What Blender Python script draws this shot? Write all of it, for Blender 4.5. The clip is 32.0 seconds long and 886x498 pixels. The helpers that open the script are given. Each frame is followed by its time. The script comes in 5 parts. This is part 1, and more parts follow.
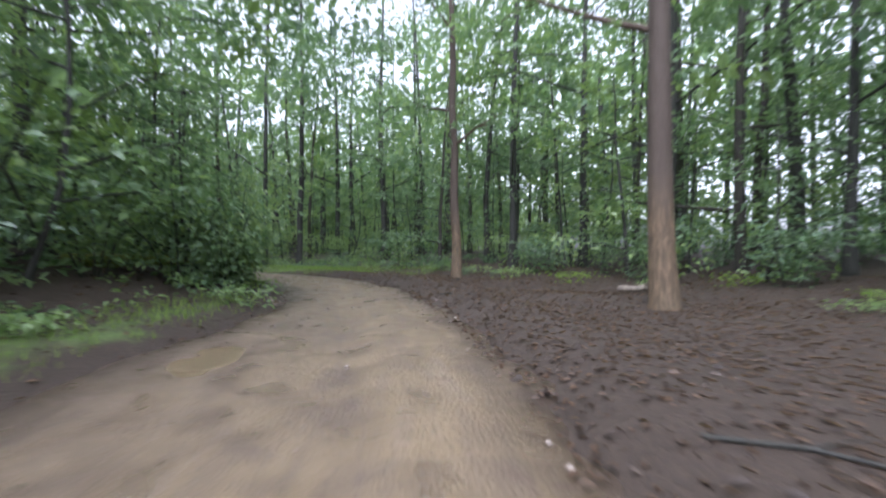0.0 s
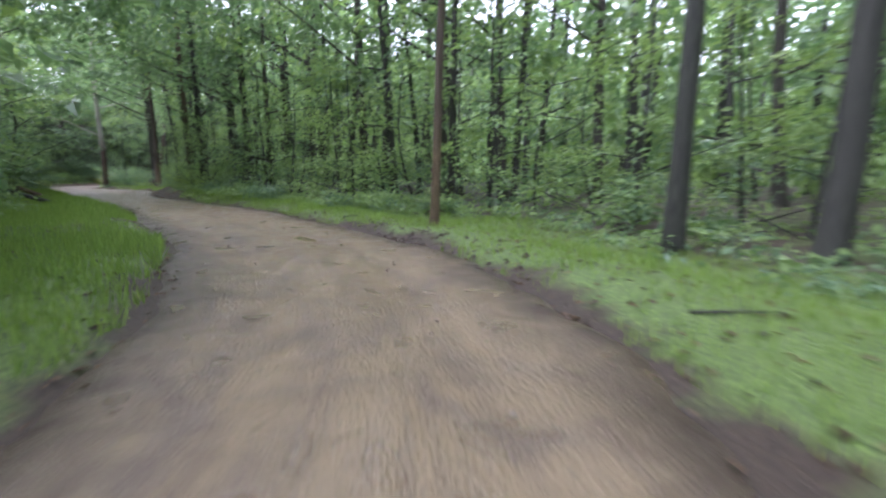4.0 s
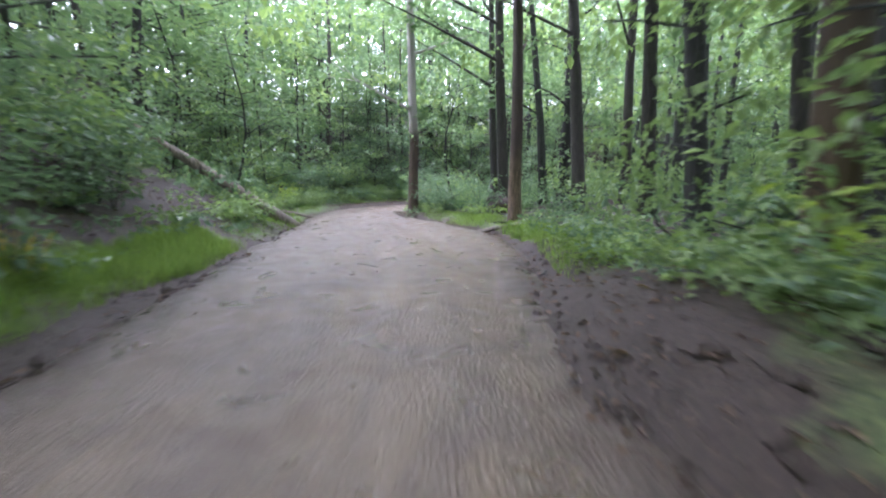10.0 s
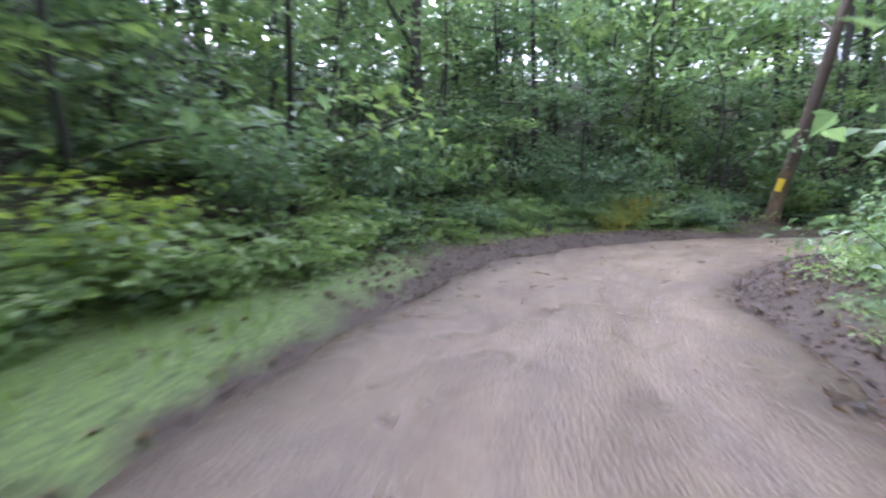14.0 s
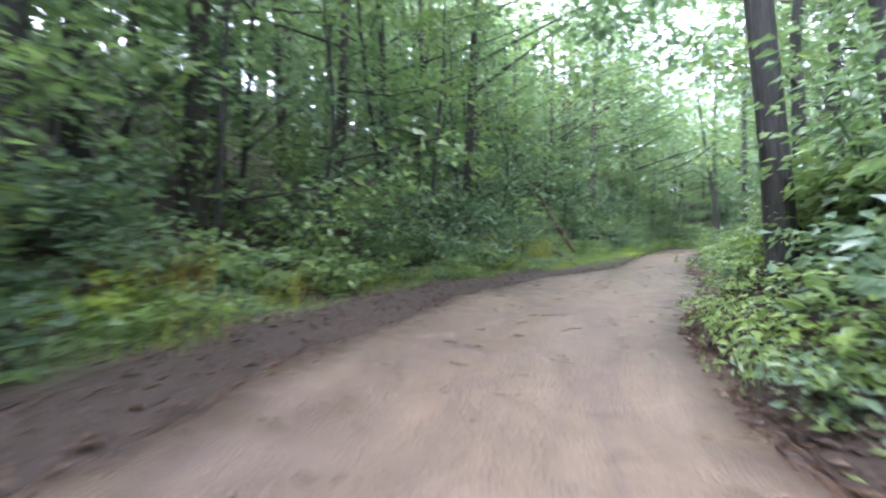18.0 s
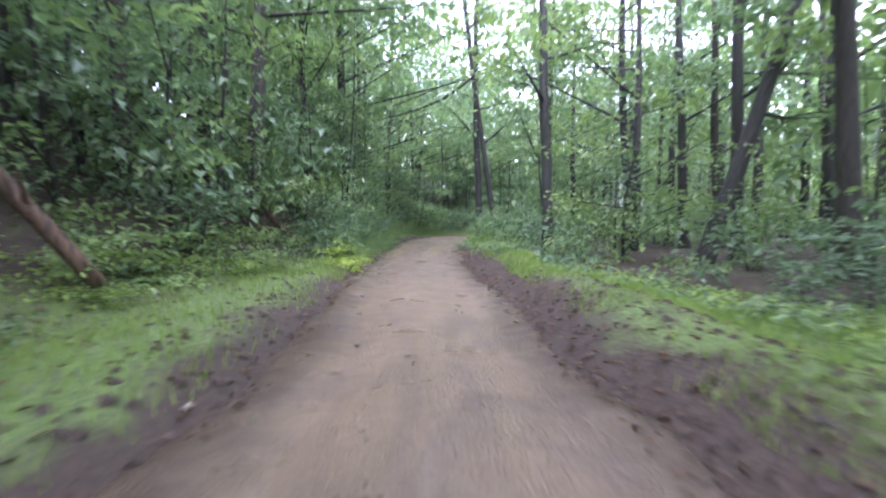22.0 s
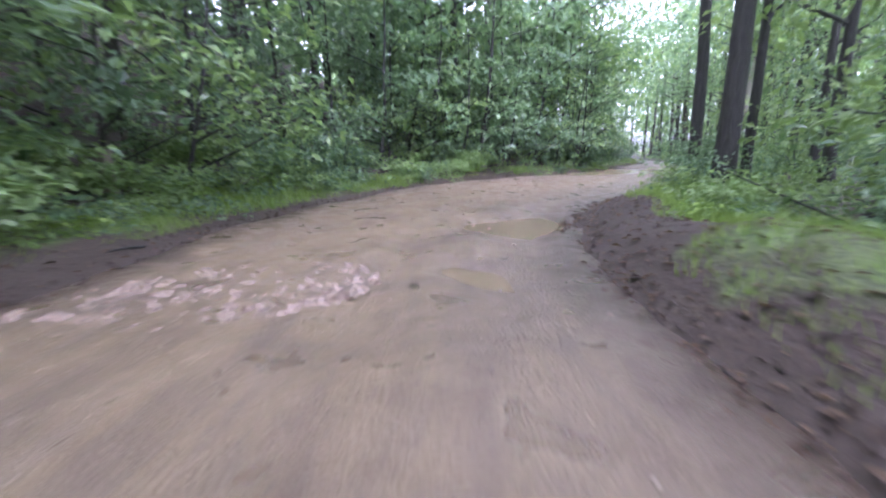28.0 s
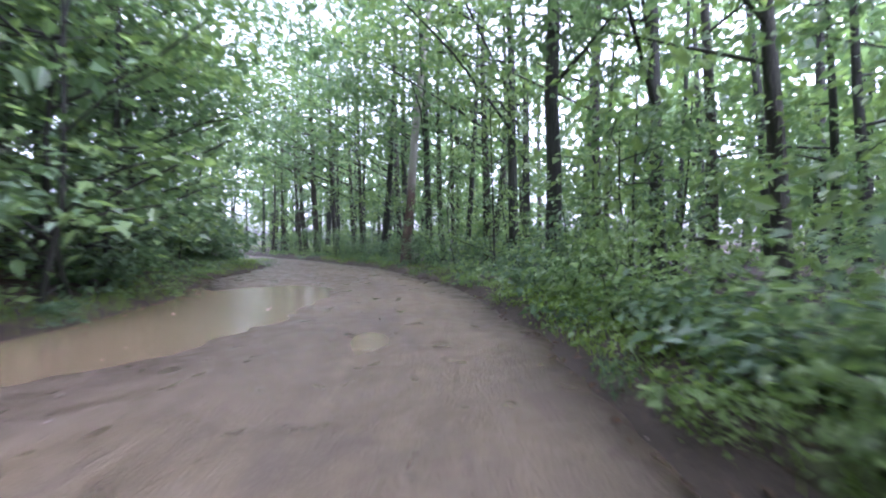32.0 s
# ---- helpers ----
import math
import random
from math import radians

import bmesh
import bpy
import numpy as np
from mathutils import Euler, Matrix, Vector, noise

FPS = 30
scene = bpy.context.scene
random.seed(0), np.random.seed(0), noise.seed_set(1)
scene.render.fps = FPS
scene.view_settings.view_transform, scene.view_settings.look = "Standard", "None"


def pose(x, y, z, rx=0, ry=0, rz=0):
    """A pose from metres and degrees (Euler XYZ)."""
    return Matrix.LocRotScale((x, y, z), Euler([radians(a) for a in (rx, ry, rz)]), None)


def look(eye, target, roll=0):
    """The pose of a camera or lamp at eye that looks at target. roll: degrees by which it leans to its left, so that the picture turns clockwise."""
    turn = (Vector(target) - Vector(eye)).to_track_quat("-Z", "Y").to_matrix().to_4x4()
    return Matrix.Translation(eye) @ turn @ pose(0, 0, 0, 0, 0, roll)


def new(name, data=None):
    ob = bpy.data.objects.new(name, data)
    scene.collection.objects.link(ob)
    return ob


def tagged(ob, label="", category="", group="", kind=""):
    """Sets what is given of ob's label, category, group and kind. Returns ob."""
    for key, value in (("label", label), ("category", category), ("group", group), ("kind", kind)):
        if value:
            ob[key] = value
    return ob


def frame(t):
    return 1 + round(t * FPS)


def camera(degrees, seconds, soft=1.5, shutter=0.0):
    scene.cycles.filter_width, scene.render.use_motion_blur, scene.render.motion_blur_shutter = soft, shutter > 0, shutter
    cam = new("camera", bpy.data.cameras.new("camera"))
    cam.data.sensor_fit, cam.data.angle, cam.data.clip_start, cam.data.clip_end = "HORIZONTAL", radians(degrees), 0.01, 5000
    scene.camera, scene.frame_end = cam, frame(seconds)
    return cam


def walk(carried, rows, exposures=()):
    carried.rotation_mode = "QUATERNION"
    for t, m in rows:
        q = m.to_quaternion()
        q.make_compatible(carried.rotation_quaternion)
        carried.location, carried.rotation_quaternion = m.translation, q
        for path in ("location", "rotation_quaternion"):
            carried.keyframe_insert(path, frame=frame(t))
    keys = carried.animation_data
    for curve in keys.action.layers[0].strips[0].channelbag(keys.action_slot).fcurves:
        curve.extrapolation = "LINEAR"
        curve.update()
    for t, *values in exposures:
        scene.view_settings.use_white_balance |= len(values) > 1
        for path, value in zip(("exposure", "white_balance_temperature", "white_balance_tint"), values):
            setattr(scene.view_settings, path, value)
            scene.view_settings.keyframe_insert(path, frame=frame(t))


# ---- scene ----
cam = camera(88.9, 32.0, soft=2.1, shutter=0.5)

EYE = 1.25  # height of the camera over the track
PATH = [  # seconds, x, y, heading and tilt in degrees
    (0.0, 0.00, 0.00, -0.0, -0.3),
    (0.5, -0.05, 2.74, 2.3, -4.5),
    (1.0, -0.31, 5.46, 8.6, -4.2),
    (1.5, -0.85, 8.10, 14.4, -5.1),
    (2.0, -1.60, 10.64, 18.6, -5.5),
    (2.5, -2.54, 13.06, 23.6, -6.8),
    (3.5, -5.30, 17.37, 42.2, -6.6),
    (4.5, -9.36, 20.58, 61.2, -9.5),
    (5.0, -11.79, 21.59, 73.4, -5.1),
    (5.5, -14.35, 22.11, 84.0, -5.2),
    (6.0, -16.95, 22.21, 91.6, -8.4),
    (6.5, -19.53, 22.09, 93.8, -9.0),
    (7.0, -22.14, 21.91, 93.9, -1.4),
    (7.5, -24.82, 21.75, 93.2, -7.0),
    (8.0, -27.54, 21.61, 92.6, -9.1),
    (8.5, -30.28, 21.52, 91.1, -6.6),
    (9.0, -33.00, 21.52, 88.8, -7.6),
    (9.5, -35.69, 21.62, 87.3, -8.4),
    (10.0, -38.39, 21.74, 87.6, -7.7),
    (10.5, -41.11, 21.85, 87.5, -8.8),
    (11.0, -43.83, 21.87, 91.9, -6.2),
    (11.5, -46.57, 21.66, 96.6, -5.5),
    (12.0, -49.28, 21.22, 101.9, -6.2),
    (12.5, -51.92, 20.58, 105.4, -7.0),
    (13.0, -54.46, 19.79, 108.9, -8.0),
    (13.5, -56.92, 18.98, 108.0, -7.5),
    (14.5, -61.94, 18.15, 89.3, -5.8),
    (15.5, -66.93, 19.19, 67.0, -6.6),
    (16.0, -69.21, 20.39, 56.0, -1.5),
    (16.5, -71.19, 21.93, 46.9, -0.6),
    (17.0, -72.85, 23.69, 38.3, -4.5),
    (17.5, -74.16, 25.61, 28.5, -6.3),
    (18.0, -75.13, 27.69, 19.6, -1.4),
    (18.5, -75.70, 29.93, 7.3, -3.0),
    (19.0, -75.84, 32.30, -1.2, -2.5),
    (19.5, -75.71, 34.76, -5.2, -8.2),
    (20.0, -75.45, 37.26, -6.8, -5.9),
    (20.5, -75.07, 39.76, -10.5, 3.5),
    (21.0, -74.59, 42.24, -11.7, -2.6),
    (21.5, -74.04, 44.72, -13.1, -1.3),
    (22.0, -73.47, 47.22, -12.4, -3.3),
    (22.5, -72.98, 49.77, -9.6, -7.6),
    (23.0, -72.61, 52.37, -6.4, -10.1),
    (23.5, -72.32, 55.00, -6.3, -15.1),
    (24.0, -72.00, 57.62, -7.5, 6.3),
    (24.5, -71.60, 60.27, -9.7, -3.6),
    (25.0, -71.14, 62.93, -10.1, 1.5),
    (25.5, -70.65, 65.58, -11.1, -7.8),
    (26.5, -69.29, 70.72, -19.0, -6.8),
    (27.5, -67.29, 75.56, -25.3, -8.5),
    (28.0, -66.17, 77.89, -25.9, -12.5),
    (28.5, -65.02, 80.17, -28.0, -15.2),
    (29.0, -63.79, 82.37, -30.1, -14.4),
    (29.5, -62.37, 84.44, -39.1, -11.2),
    (30.0, -60.62, 86.21, -49.9, -4.3),
    (30.5, -58.60, 87.65, -58.8, 0.4),
    (31.0, -56.40, 88.80, -65.0, 2.0),
    (31.5, -54.11, 89.77, -68.5, 0.8),
    (32.0, -51.76, 90.63, -71.3, -1.0),
]
# seconds and stops: the exposure opens up under the denser canopy
EXPOSURES = [(0, 0.35), (1, 0.65), (2, 0.65), (5, 1.6), (6, 1.8), (7, 1.65), (8, 1.8), (10, 1.87), (12, 1.75), (13, 1.75), (14, 1.8), (16, 2.12), (17.5, 2.12),
             (19, 2.07), (21, 2.0), (23, 1.88), (24, 2.0), (25, 2.45), (26.5, 2.4), (28, 2.05), (29, 1.7), (30, 1.55), (31, 1.6), (32, 1.4)]
TINT = [(0, 20), (3, 23), (6, 29), (11, 31), (16, 28), (20, 31), (25, 42), (26.5, 42), (28, 40), (30, 36), (32, 33)]
WHITE = [(0, 5500), (4, 5500), (7, 5350), (10, 5350), (12, 5250), (17, 5350), (20, 5350), (23, 5250), (25, 5150), (28, 5150), (30, 5150), (32, 5180)]  # and cools its white balance
walk(cam, [(t, pose(x, y, EYE, 90 + tilt, 0, turn)) for t, x, y, turn, tilt in PATH],
     [(t, stops, float(np.interp(t, *zip(*WHITE))), float(np.interp(t, *zip(*TINT)))) for t, stops in EXPOSURES])

# ---------------------------------------------------------------- light
world = bpy.data.worlds.new("world")
scene.world = world
world.use_nodes = True
wn, wl = world.node_tree.nodes, world.node_tree.links
sky = wn.new("ShaderNodeTexSky")
sky.sky_type, sky.sun_disc = "NISHITA", False
sky.sun_elevation, sky.sun_rotation = radians(58), radians(200)
sky.dust_density, sky.air_density = 4.0, 1.0
cloud = wn.new("ShaderNodeHueSaturation")  # rain cloud takes the blue out of the sky
cloud.inputs["Saturation"].default_value = 0.14
cloud.inputs["Value"].default_value = 3.0
wl.new(sky.outputs[0], cloud.inputs["Color"])
wl.new(cloud.outputs[0], wn["Background"].inputs["Color"])
wn["Background"].inputs["Strength"].default_value = 0.15

sun_data = bpy.data.lights.new("sun", "SUN")
sun_data.energy, sun_data.angle, sun_data.color = 1.3, radians(40), (1.0, 0.97, 0.92)
sun = new("sun", sun_data)
sun.matrix_world = look((0, 0, 60), (18, 12, 0))


# ---------------------------------------------------------------- materials
def material(name, rough=0.8):
    m = bpy.data.materials.new(name)
    m.use_nodes = True
    n, l = m.node_tree.nodes, m.node_tree.links
    b = n["Principled BSDF"]
    b.inputs["Roughness"].default_value = rough
    return m, n, l, b


def noise_node(n, l, scale, detail=4, coord=None, distort=0.0):
    t = n.new("ShaderNodeTexNoise")
    t.inputs["Scale"].default_value, t.inputs["Detail"].default_value = scale, detail
    t.inputs["Distortion"].default_value = distort
    if coord is not None:
        l.new(coord, t.inputs["Vector"])
    return t.outputs["Fac"]


def ramp(n, l, fac, stops):
    r = n.new("ShaderNodeValToRGB")
    while len(r.color_ramp.elements) < len(stops):
        r.color_ramp.elements.new(0.5)
    for e, (p, c) in zip(r.color_ramp.elements, stops):
        e.position, e.color = p, (*c, 1)
    l.new(fac, r.inputs["Fac"])
    return r.outputs["Color"]


def mixed(n, l, fac, a, b, kind="MIX"):
    m = n.new("ShaderNodeMix")
    m.data_type, m.blend_type = "RGBA", kind
    for socket, v in ((m.inputs["Factor"], fac), (m.inputs["A"], a), (m.inputs["B"], b)):
        if isinstance(v, (int, float)):
            socket.default_value = v
        elif isinstance(v, tuple):
            socket.default_value = (*v, 1)
        else:
            l.new(v, socket)
    return m.outputs["Result"]


def maths(n, l, op, a, b=0.0):
    m = n.new("ShaderNodeMath")
    m.operation = op
    for socket, v in zip(m.inputs, (a, b)):
        if isinstance(v, (int, float)):
            socket.default_value = v
        else:
            l.new(v, socket)
    return m.outputs[0]


def bumped(n, l, b, height, strength, distance):
    k = n.new("ShaderNodeBump")
    k.inputs["Strength"].default_value, k.inputs["Distance"].default_value = strength, distance
    l.new(height, k.inputs["Height"])
    l.new(k.outputs[0], b.inputs["Normal"])


def leaf_material(name, dark, light, tint, gloss=0.33):
    m, n, l, b = material(name, gloss)
    geo, info = n.new("ShaderNodeNewGeometry"), n.new("ShaderNodeObjectInfo")
    r = mixed(n, l, geo.outputs["Random Per Island"], dark, light)
    r = mixed(n, l, maths(n, l, "MULTIPLY", info.outputs["Random"], 0.55), r, tint)
    l.new(r, b.inputs["Base Color"])
    t = n.new("ShaderNodeBsdfTranslucent")
    l.new(mixed(n, l, 1.0, r, (1.22, 1.27, 0.78), "MULTIPLY"), t.inputs["Color"])
    s = n.new("ShaderNodeMixShader")
    s.inputs[0].default_value = 0.47
    l.new(b.outputs[0], s.inputs[1])
    l.new(t.outputs[0], s.inputs[2])
    l.new(s.outputs[0], n["Material Output"].inputs["Surface"])
    return m


# shaded, lit and crown foliage: part of the light is put into these greens
LEAF_SHADE = leaf_material("leaf_shade", (0.09, 0.15, 0.088), (0.17, 0.25, 0.148), (0.15, 0.23, 0.145))
LEAF_LIGHT = leaf_material("leaf_light", (0.125, 0.2, 0.095), (0.225, 0.325, 0.14), (0.25, 0.335, 0.11))
LEAF_CROWN = leaf_material("leaf_crown", (0.105, 0.172, 0.094), (0.188, 0.272, 0.142), (0.165, 0.25, 0.138))
GRASS = leaf_material("grass_blade", (0.12, 0.205, 0.045), (0.26, 0.37, 0.085), (0.2, 0.28, 0.07), 0.7)
# brighter yellow-green, so that leaves look sunlit by colour alone
LEAF_BRIGHT = leaf_material("leaf_bright", (0.2, 0.3, 0.05), (0.36, 0.46, 0.08), (0.34, 0.4, 0.07))
# dead stems; the vivid yellow puts glints into their colour
STRAW_GLINT = leaf_material("dry_grass", (0.3, 0.23, 0.04), (0.5, 0.4, 0.07), (0.4, 0.32, 0.05), 0.7)
PALE_LEAF = leaf_material("pale_leaf", (0.22, 0.17, 0.13), (0.6, 0.5, 0.42), (0.4, 0.32, 0.26), 0.45)
LITTER = leaf_material("dead_leaf", (0.02, 0.0125, 0.009), (0.15, 0.095, 0.06), (0.065, 0.042, 0.028), 0.5)


def bark_material(name, dark, light, pale=None, pale_from=3.0):
    m, n, l, b = material(name, 0.75)
    tex = n.new("ShaderNodeTexCoord")
    sq = n.new("ShaderNodeMapping")
    sq.inputs["Scale"].default_value = (9, 9, 1.6)
    l.new(tex.outputs["Object"], sq.inputs["Vector"])
    grain = noise_node(n, l, 2.2, 8, sq.outputs[0], 0.4)
    patch = noise_node(n, l, 0.9, 3, tex.outputs["Object"])
    c = ramp(n, l, grain, [(0.38, dark), (0.62, light)])
    c = mixed(n, l, maths(n, l, "MULTIPLY", patch, 0.55), c, (0.034, 0.044, 0.026))  # algae
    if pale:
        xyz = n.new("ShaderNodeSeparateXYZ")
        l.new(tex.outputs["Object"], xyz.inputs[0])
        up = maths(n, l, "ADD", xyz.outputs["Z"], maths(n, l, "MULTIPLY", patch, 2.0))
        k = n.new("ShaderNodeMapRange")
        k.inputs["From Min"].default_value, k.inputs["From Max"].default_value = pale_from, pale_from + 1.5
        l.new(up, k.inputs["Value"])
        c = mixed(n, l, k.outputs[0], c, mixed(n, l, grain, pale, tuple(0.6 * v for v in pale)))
    info = n.new("ShaderNodeObjectInfo")
    c = mixed(n, l, maths(n, l, "MULTIPLY", info.outputs["Random"], 0.4), c, light)
    l.new(c, b.inputs["Base Color"])
    bumped(n, l, b, grain, 0.9, 0.05)
    return m


BARK = bark_material("bark_wet", (0.009, 0.0085, 0.008), (0.038, 0.034, 0.03))
BARK_BROWN = bark_material("bark_brown", (0.013, 0.0105, 0.0085), (0.052, 0.041, 0.032))
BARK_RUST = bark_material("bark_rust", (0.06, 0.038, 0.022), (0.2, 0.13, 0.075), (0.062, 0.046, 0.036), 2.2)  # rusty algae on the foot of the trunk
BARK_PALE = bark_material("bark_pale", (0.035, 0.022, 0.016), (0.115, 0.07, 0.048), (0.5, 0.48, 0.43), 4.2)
DEADWOOD = bark_material("deadwood", (0.10, 0.08, 0.06), (0.30, 0.24, 0.19))
RUSTWOOD = bark_material("rotten_wood", (0.05, 0.026, 0.016), (0.17, 0.095, 0.06))
MOSS = bark_material("moss", (0.07, 0.10, 0.014), (0.22, 0.25, 0.035))
BLAZE, _n, _l, _b = material("blaze_paint", 0.6)
_l.new(ramp(_n, _l, noise_node(_n, _l, 14, 4), [(0.35, (0.5, 0.34, 0.02)), (0.65, (0.8, 0.58, 0.03))]), _b.inputs["Base Color"])


def ground_material():
    m, n, l, b = material("forest_floor", 0.75)
    tex = n.new("ShaderNodeTexCoord").outputs["Object"]
    fine, mid, big = noise_node(n, l, 24, 8, tex), noise_node(n, l, 2.4, 8, tex), noise_node(n, l, 0.35, 3, tex)
    dirt = ramp(n, l, fine, [(0.3, (0.01, 0.0065, 0.004)), (0.5, (0.029, 0.018, 0.0105)), (0.72, (0.07, 0.045, 0.026))])
    dirt = mixed(n, l, mid, dirt, (0.034, 0.021, 0.012))
    moss = ramp(n, l, fine, [(0.3, (0.03, 0.052, 0.013)), (0.5, (0.075, 0.115, 0.026)), (0.7, (0.13, 0.185, 0.04))])
    a = n.new("ShaderNodeAttribute")
    a.attribute_name = "green"
    k = maths(n, l, "ADD", a.outputs["Fac"], maths(n, l, "MULTIPLY", maths(n, l, "SUBTRACT", mid, 0.5), 0.9))
    k = maths(n, l, "ADD", k, maths(n, l, "MULTIPLY", maths(n, l, "SUBTRACT", big, 0.5), 0.6))
    step = n.new("ShaderNodeMapRange")
    step.inputs["From Min"].default_value, step.inputs["From Max"].default_value = 0.35, 0.75
    l.new(k, step.inputs["Value"])
    l.new(mixed(n, l, step.outputs[0], dirt, moss), b.inputs["Base Color"])
    bumped(n, l, b, maths(n, l, "ADD", fine, maths(n, l, "MULTIPLY", mid, 2.5)), 0.8, 0.04)
    return m


def road_material():
    m, n, l, b = material("clay_track", 0.5)
    tex = n.new("ShaderNodeTexCoord").outputs["Object"]
    fine, mid, big = noise_node(n, l, 34, 8, tex), noise_node(n, l, 2.3, 8, tex, 0.6), noise_node(n, l, 0.28, 3, tex)
    c = ramp(n, l, mid, [(0.3, (0.054, 0.04, 0.03)), (0.5, (0.09, 0.067, 0.05)), (0.7, (0.14, 0.105, 0.078))])
    c = mixed(n, l, maths(n, l, "MULTIPLY", fine, 0.6), c, (0.078, 0.056, 0.043))
    sandy = ramp(n, l, big, [(0.42, (0, 0, 0)), (0.6, (1, 1, 1))])
    c = mixed(n, l, maths(n, l, "MULTIPLY", sandy, 0.5), c, (0.17, 0.124, 0.078))
    tan = n.new("ShaderNodeAttribute")  # stretches of yellow sandy clay, and a warm left side painted at the wide bend
    tan.attribute_name = "sand"
    k = maths(n, l, "MULTIPLY", tan.outputs["Fac"], maths(n, l, "ADD", mid, 0.3))
    c = mixed(n, l, n_clamped(n, l, k), c, (0.21, 0.152, 0.08))
    lane = n.new("ShaderNodeCombineXYZ")  # streaks drawn out along the wheel tracks
    for name, socket in (("across", "X"), ("run", "Y")):
        at = n.new("ShaderNodeAttribute")
        at.attribute_name = name
        l.new(at.outputs["Fac"], lane.inputs[socket])
    streak = noise_node(n, l, 3.2, 7, lane.outputs[0], 0.9)
    c = mixed(n, l, ramp(n, l, streak, [(0.42, (0, 0, 0)), (0.66, (0.5, 0.5, 0.5))]), c, (0.085, 0.06, 0.045))
    blot = noise_node(n, l, 0.9, 6, tex, 1.2)  # wetter, darker patches
    c = mixed(n, l, ramp(n, l, blot, [(0.5, (0, 0, 0)), (0.66, (0.55, 0.55, 0.55))]), c, (0.075, 0.053, 0.042))
    fleck = noise_node(n, l, 70, 2, tex)
    c = mixed(n, l, ramp(n, l, fleck, [(0.63, (0, 0, 0)), (0.72, (0.7, 0.7, 0.7))]), c, (0.28, 0.22, 0.17))
    speck = noise_node(n, l, 21, 3, tex)
    c = mixed(n, l, ramp(n, l, speck, [(0.6, (0, 0, 0)), (0.7, (0.55, 0.55, 0.55))]), c, (0.05, 0.036, 0.028))
    thread = noise_node(n, l, 8, 7, lane.outputs[0], 0.5)  # fine tyre lines
    c = mixed(n, l, ramp(n, l, thread, [(0.48, (0, 0, 0)), (0.66, (0.16, 0.16, 0.16))]), c, (0.085, 0.06, 0.05))
    c = mixed(n, l, ramp(n, l, streak, [(0.30, (0.38, 0.38, 0.38)), (0.42, (0, 0, 0))]), c, (0.165, 0.126, 0.096))
    a = n.new("ShaderNodeAttribute")
    a.attribute_name = "rim"  # churned dark soil along both edges
    k = maths(n, l, "ADD", a.outputs["Fac"], maths(n, l, "MULTIPLY", maths(n, l, "SUBTRACT", mid, 0.5), 1.4))
    k = n_clamped(n, l, k)
    c = mixed(n, l, k, c, ramp(n, l, fine, [(0.3, (0.022, 0.0145, 0.009)), (0.7, (0.075, 0.05, 0.032))]))
    l.new(c, b.inputs["Base Color"])
    rough = n.new("ShaderNodeMapRange")
    rough.inputs["From Min"].default_value, rough.inputs["From Max"].default_value = 0.35, 0.65
    rough.inputs["To Min"].default_value, rough.inputs["To Max"].default_value = 0.26, 0.6
    l.new(mid, rough.inputs["Value"])
    l.new(rough.outputs[0], b.inputs["Roughness"])
    bumped(n, l, b, maths(n, l, "ADD", maths(n, l, "MULTIPLY", fine, 0.8), maths(n, l, "MULTIPLY", mid, 1.0)), 0.7, 0.04)
    return m


def n_clamped(n, l, value):
    k = n.new("ShaderNodeClamp")
    l.new(value, k.inputs["Value"])
    return k.outputs[0]


SOIL, CLAY = ground_material(), road_material()
MUDWATER, _n, _l, _b = material("muddy_water", 0.2)
_c = ramp(_n, _l, noise_node(_n, _l, 0.7, 3), [(0.3, (0.13, 0.097, 0.058)), (0.7, (0.18, 0.134, 0.08))])
_l.new(_c, _b.inputs["Base Color"])
_b.inputs["Specular IOR Level"].default_value = 0.35
bumped(_n, _l, _b, noise_node(_n, _l, 9, 3), 0.08, 0.02)
CLOD, _n, _l, _b = material("clay_clod", 0.6)
_l.new(ramp(_n, _l, noise_node(_n, _l, 9, 5), [(0.3, (0.12, 0.086, 0.07)), (0.7, (0.3, 0.222, 0.16))]), _b.inputs["Base Color"])
STONE, _n, _l, _b = material("wet_stone", 0.5)
_l.new(ramp(_n, _l, noise_node(_n, _l, 20, 5), [(0.3, (0.14, 0.11, 0.09)), (0.7, (0.38, 0.32, 0.27))]), _b.inputs["Base Color"])


# ---------------------------------------------------------------- numbers of the track
def lattice(x, y, seed=0):
    """Smooth value noise, 0 to 1, for arrays."""
    xi, yi = np.floor(x).astype(np.int64), np.floor(y).astype(np.int64)
    fx, fy = x - xi, y - yi
    fx, fy = fx * fx * (3 - 2 * fx), fy * fy * (3 - 2 * fy)

    def h(a, b):
        v = (a * 374761393 + b * 668265263 + seed * 974711) & 0x7FFFFFFF
        v = ((v ^ (v >> 13)) * 1274126177) & 0x7FFFFFFF
        return ((v ^ (v >> 16)) & 0xFFFF) / 65535.0
    return ((h(xi, yi) * (1 - fx) + h(xi + 1, yi) * fx) * (1 - fy) + (h(xi, yi + 1) * (1 - fx) + h(xi + 1, yi + 1) * fx) * fy)


def fractal(x, y, seed=0):
    return (lattice(x, y, seed) * 0.55 + lattice(2.1 * x, 2.1 * y, seed + 1) * 0.3 + lattice(4.3 * x, 4.3 * y, seed + 2) * 0.15) - 0.5


def smooth(a, b, v):
    k = np.clip((v - a) / (b - a), 0, 1)
    return k * k * (3 - 2 * k)


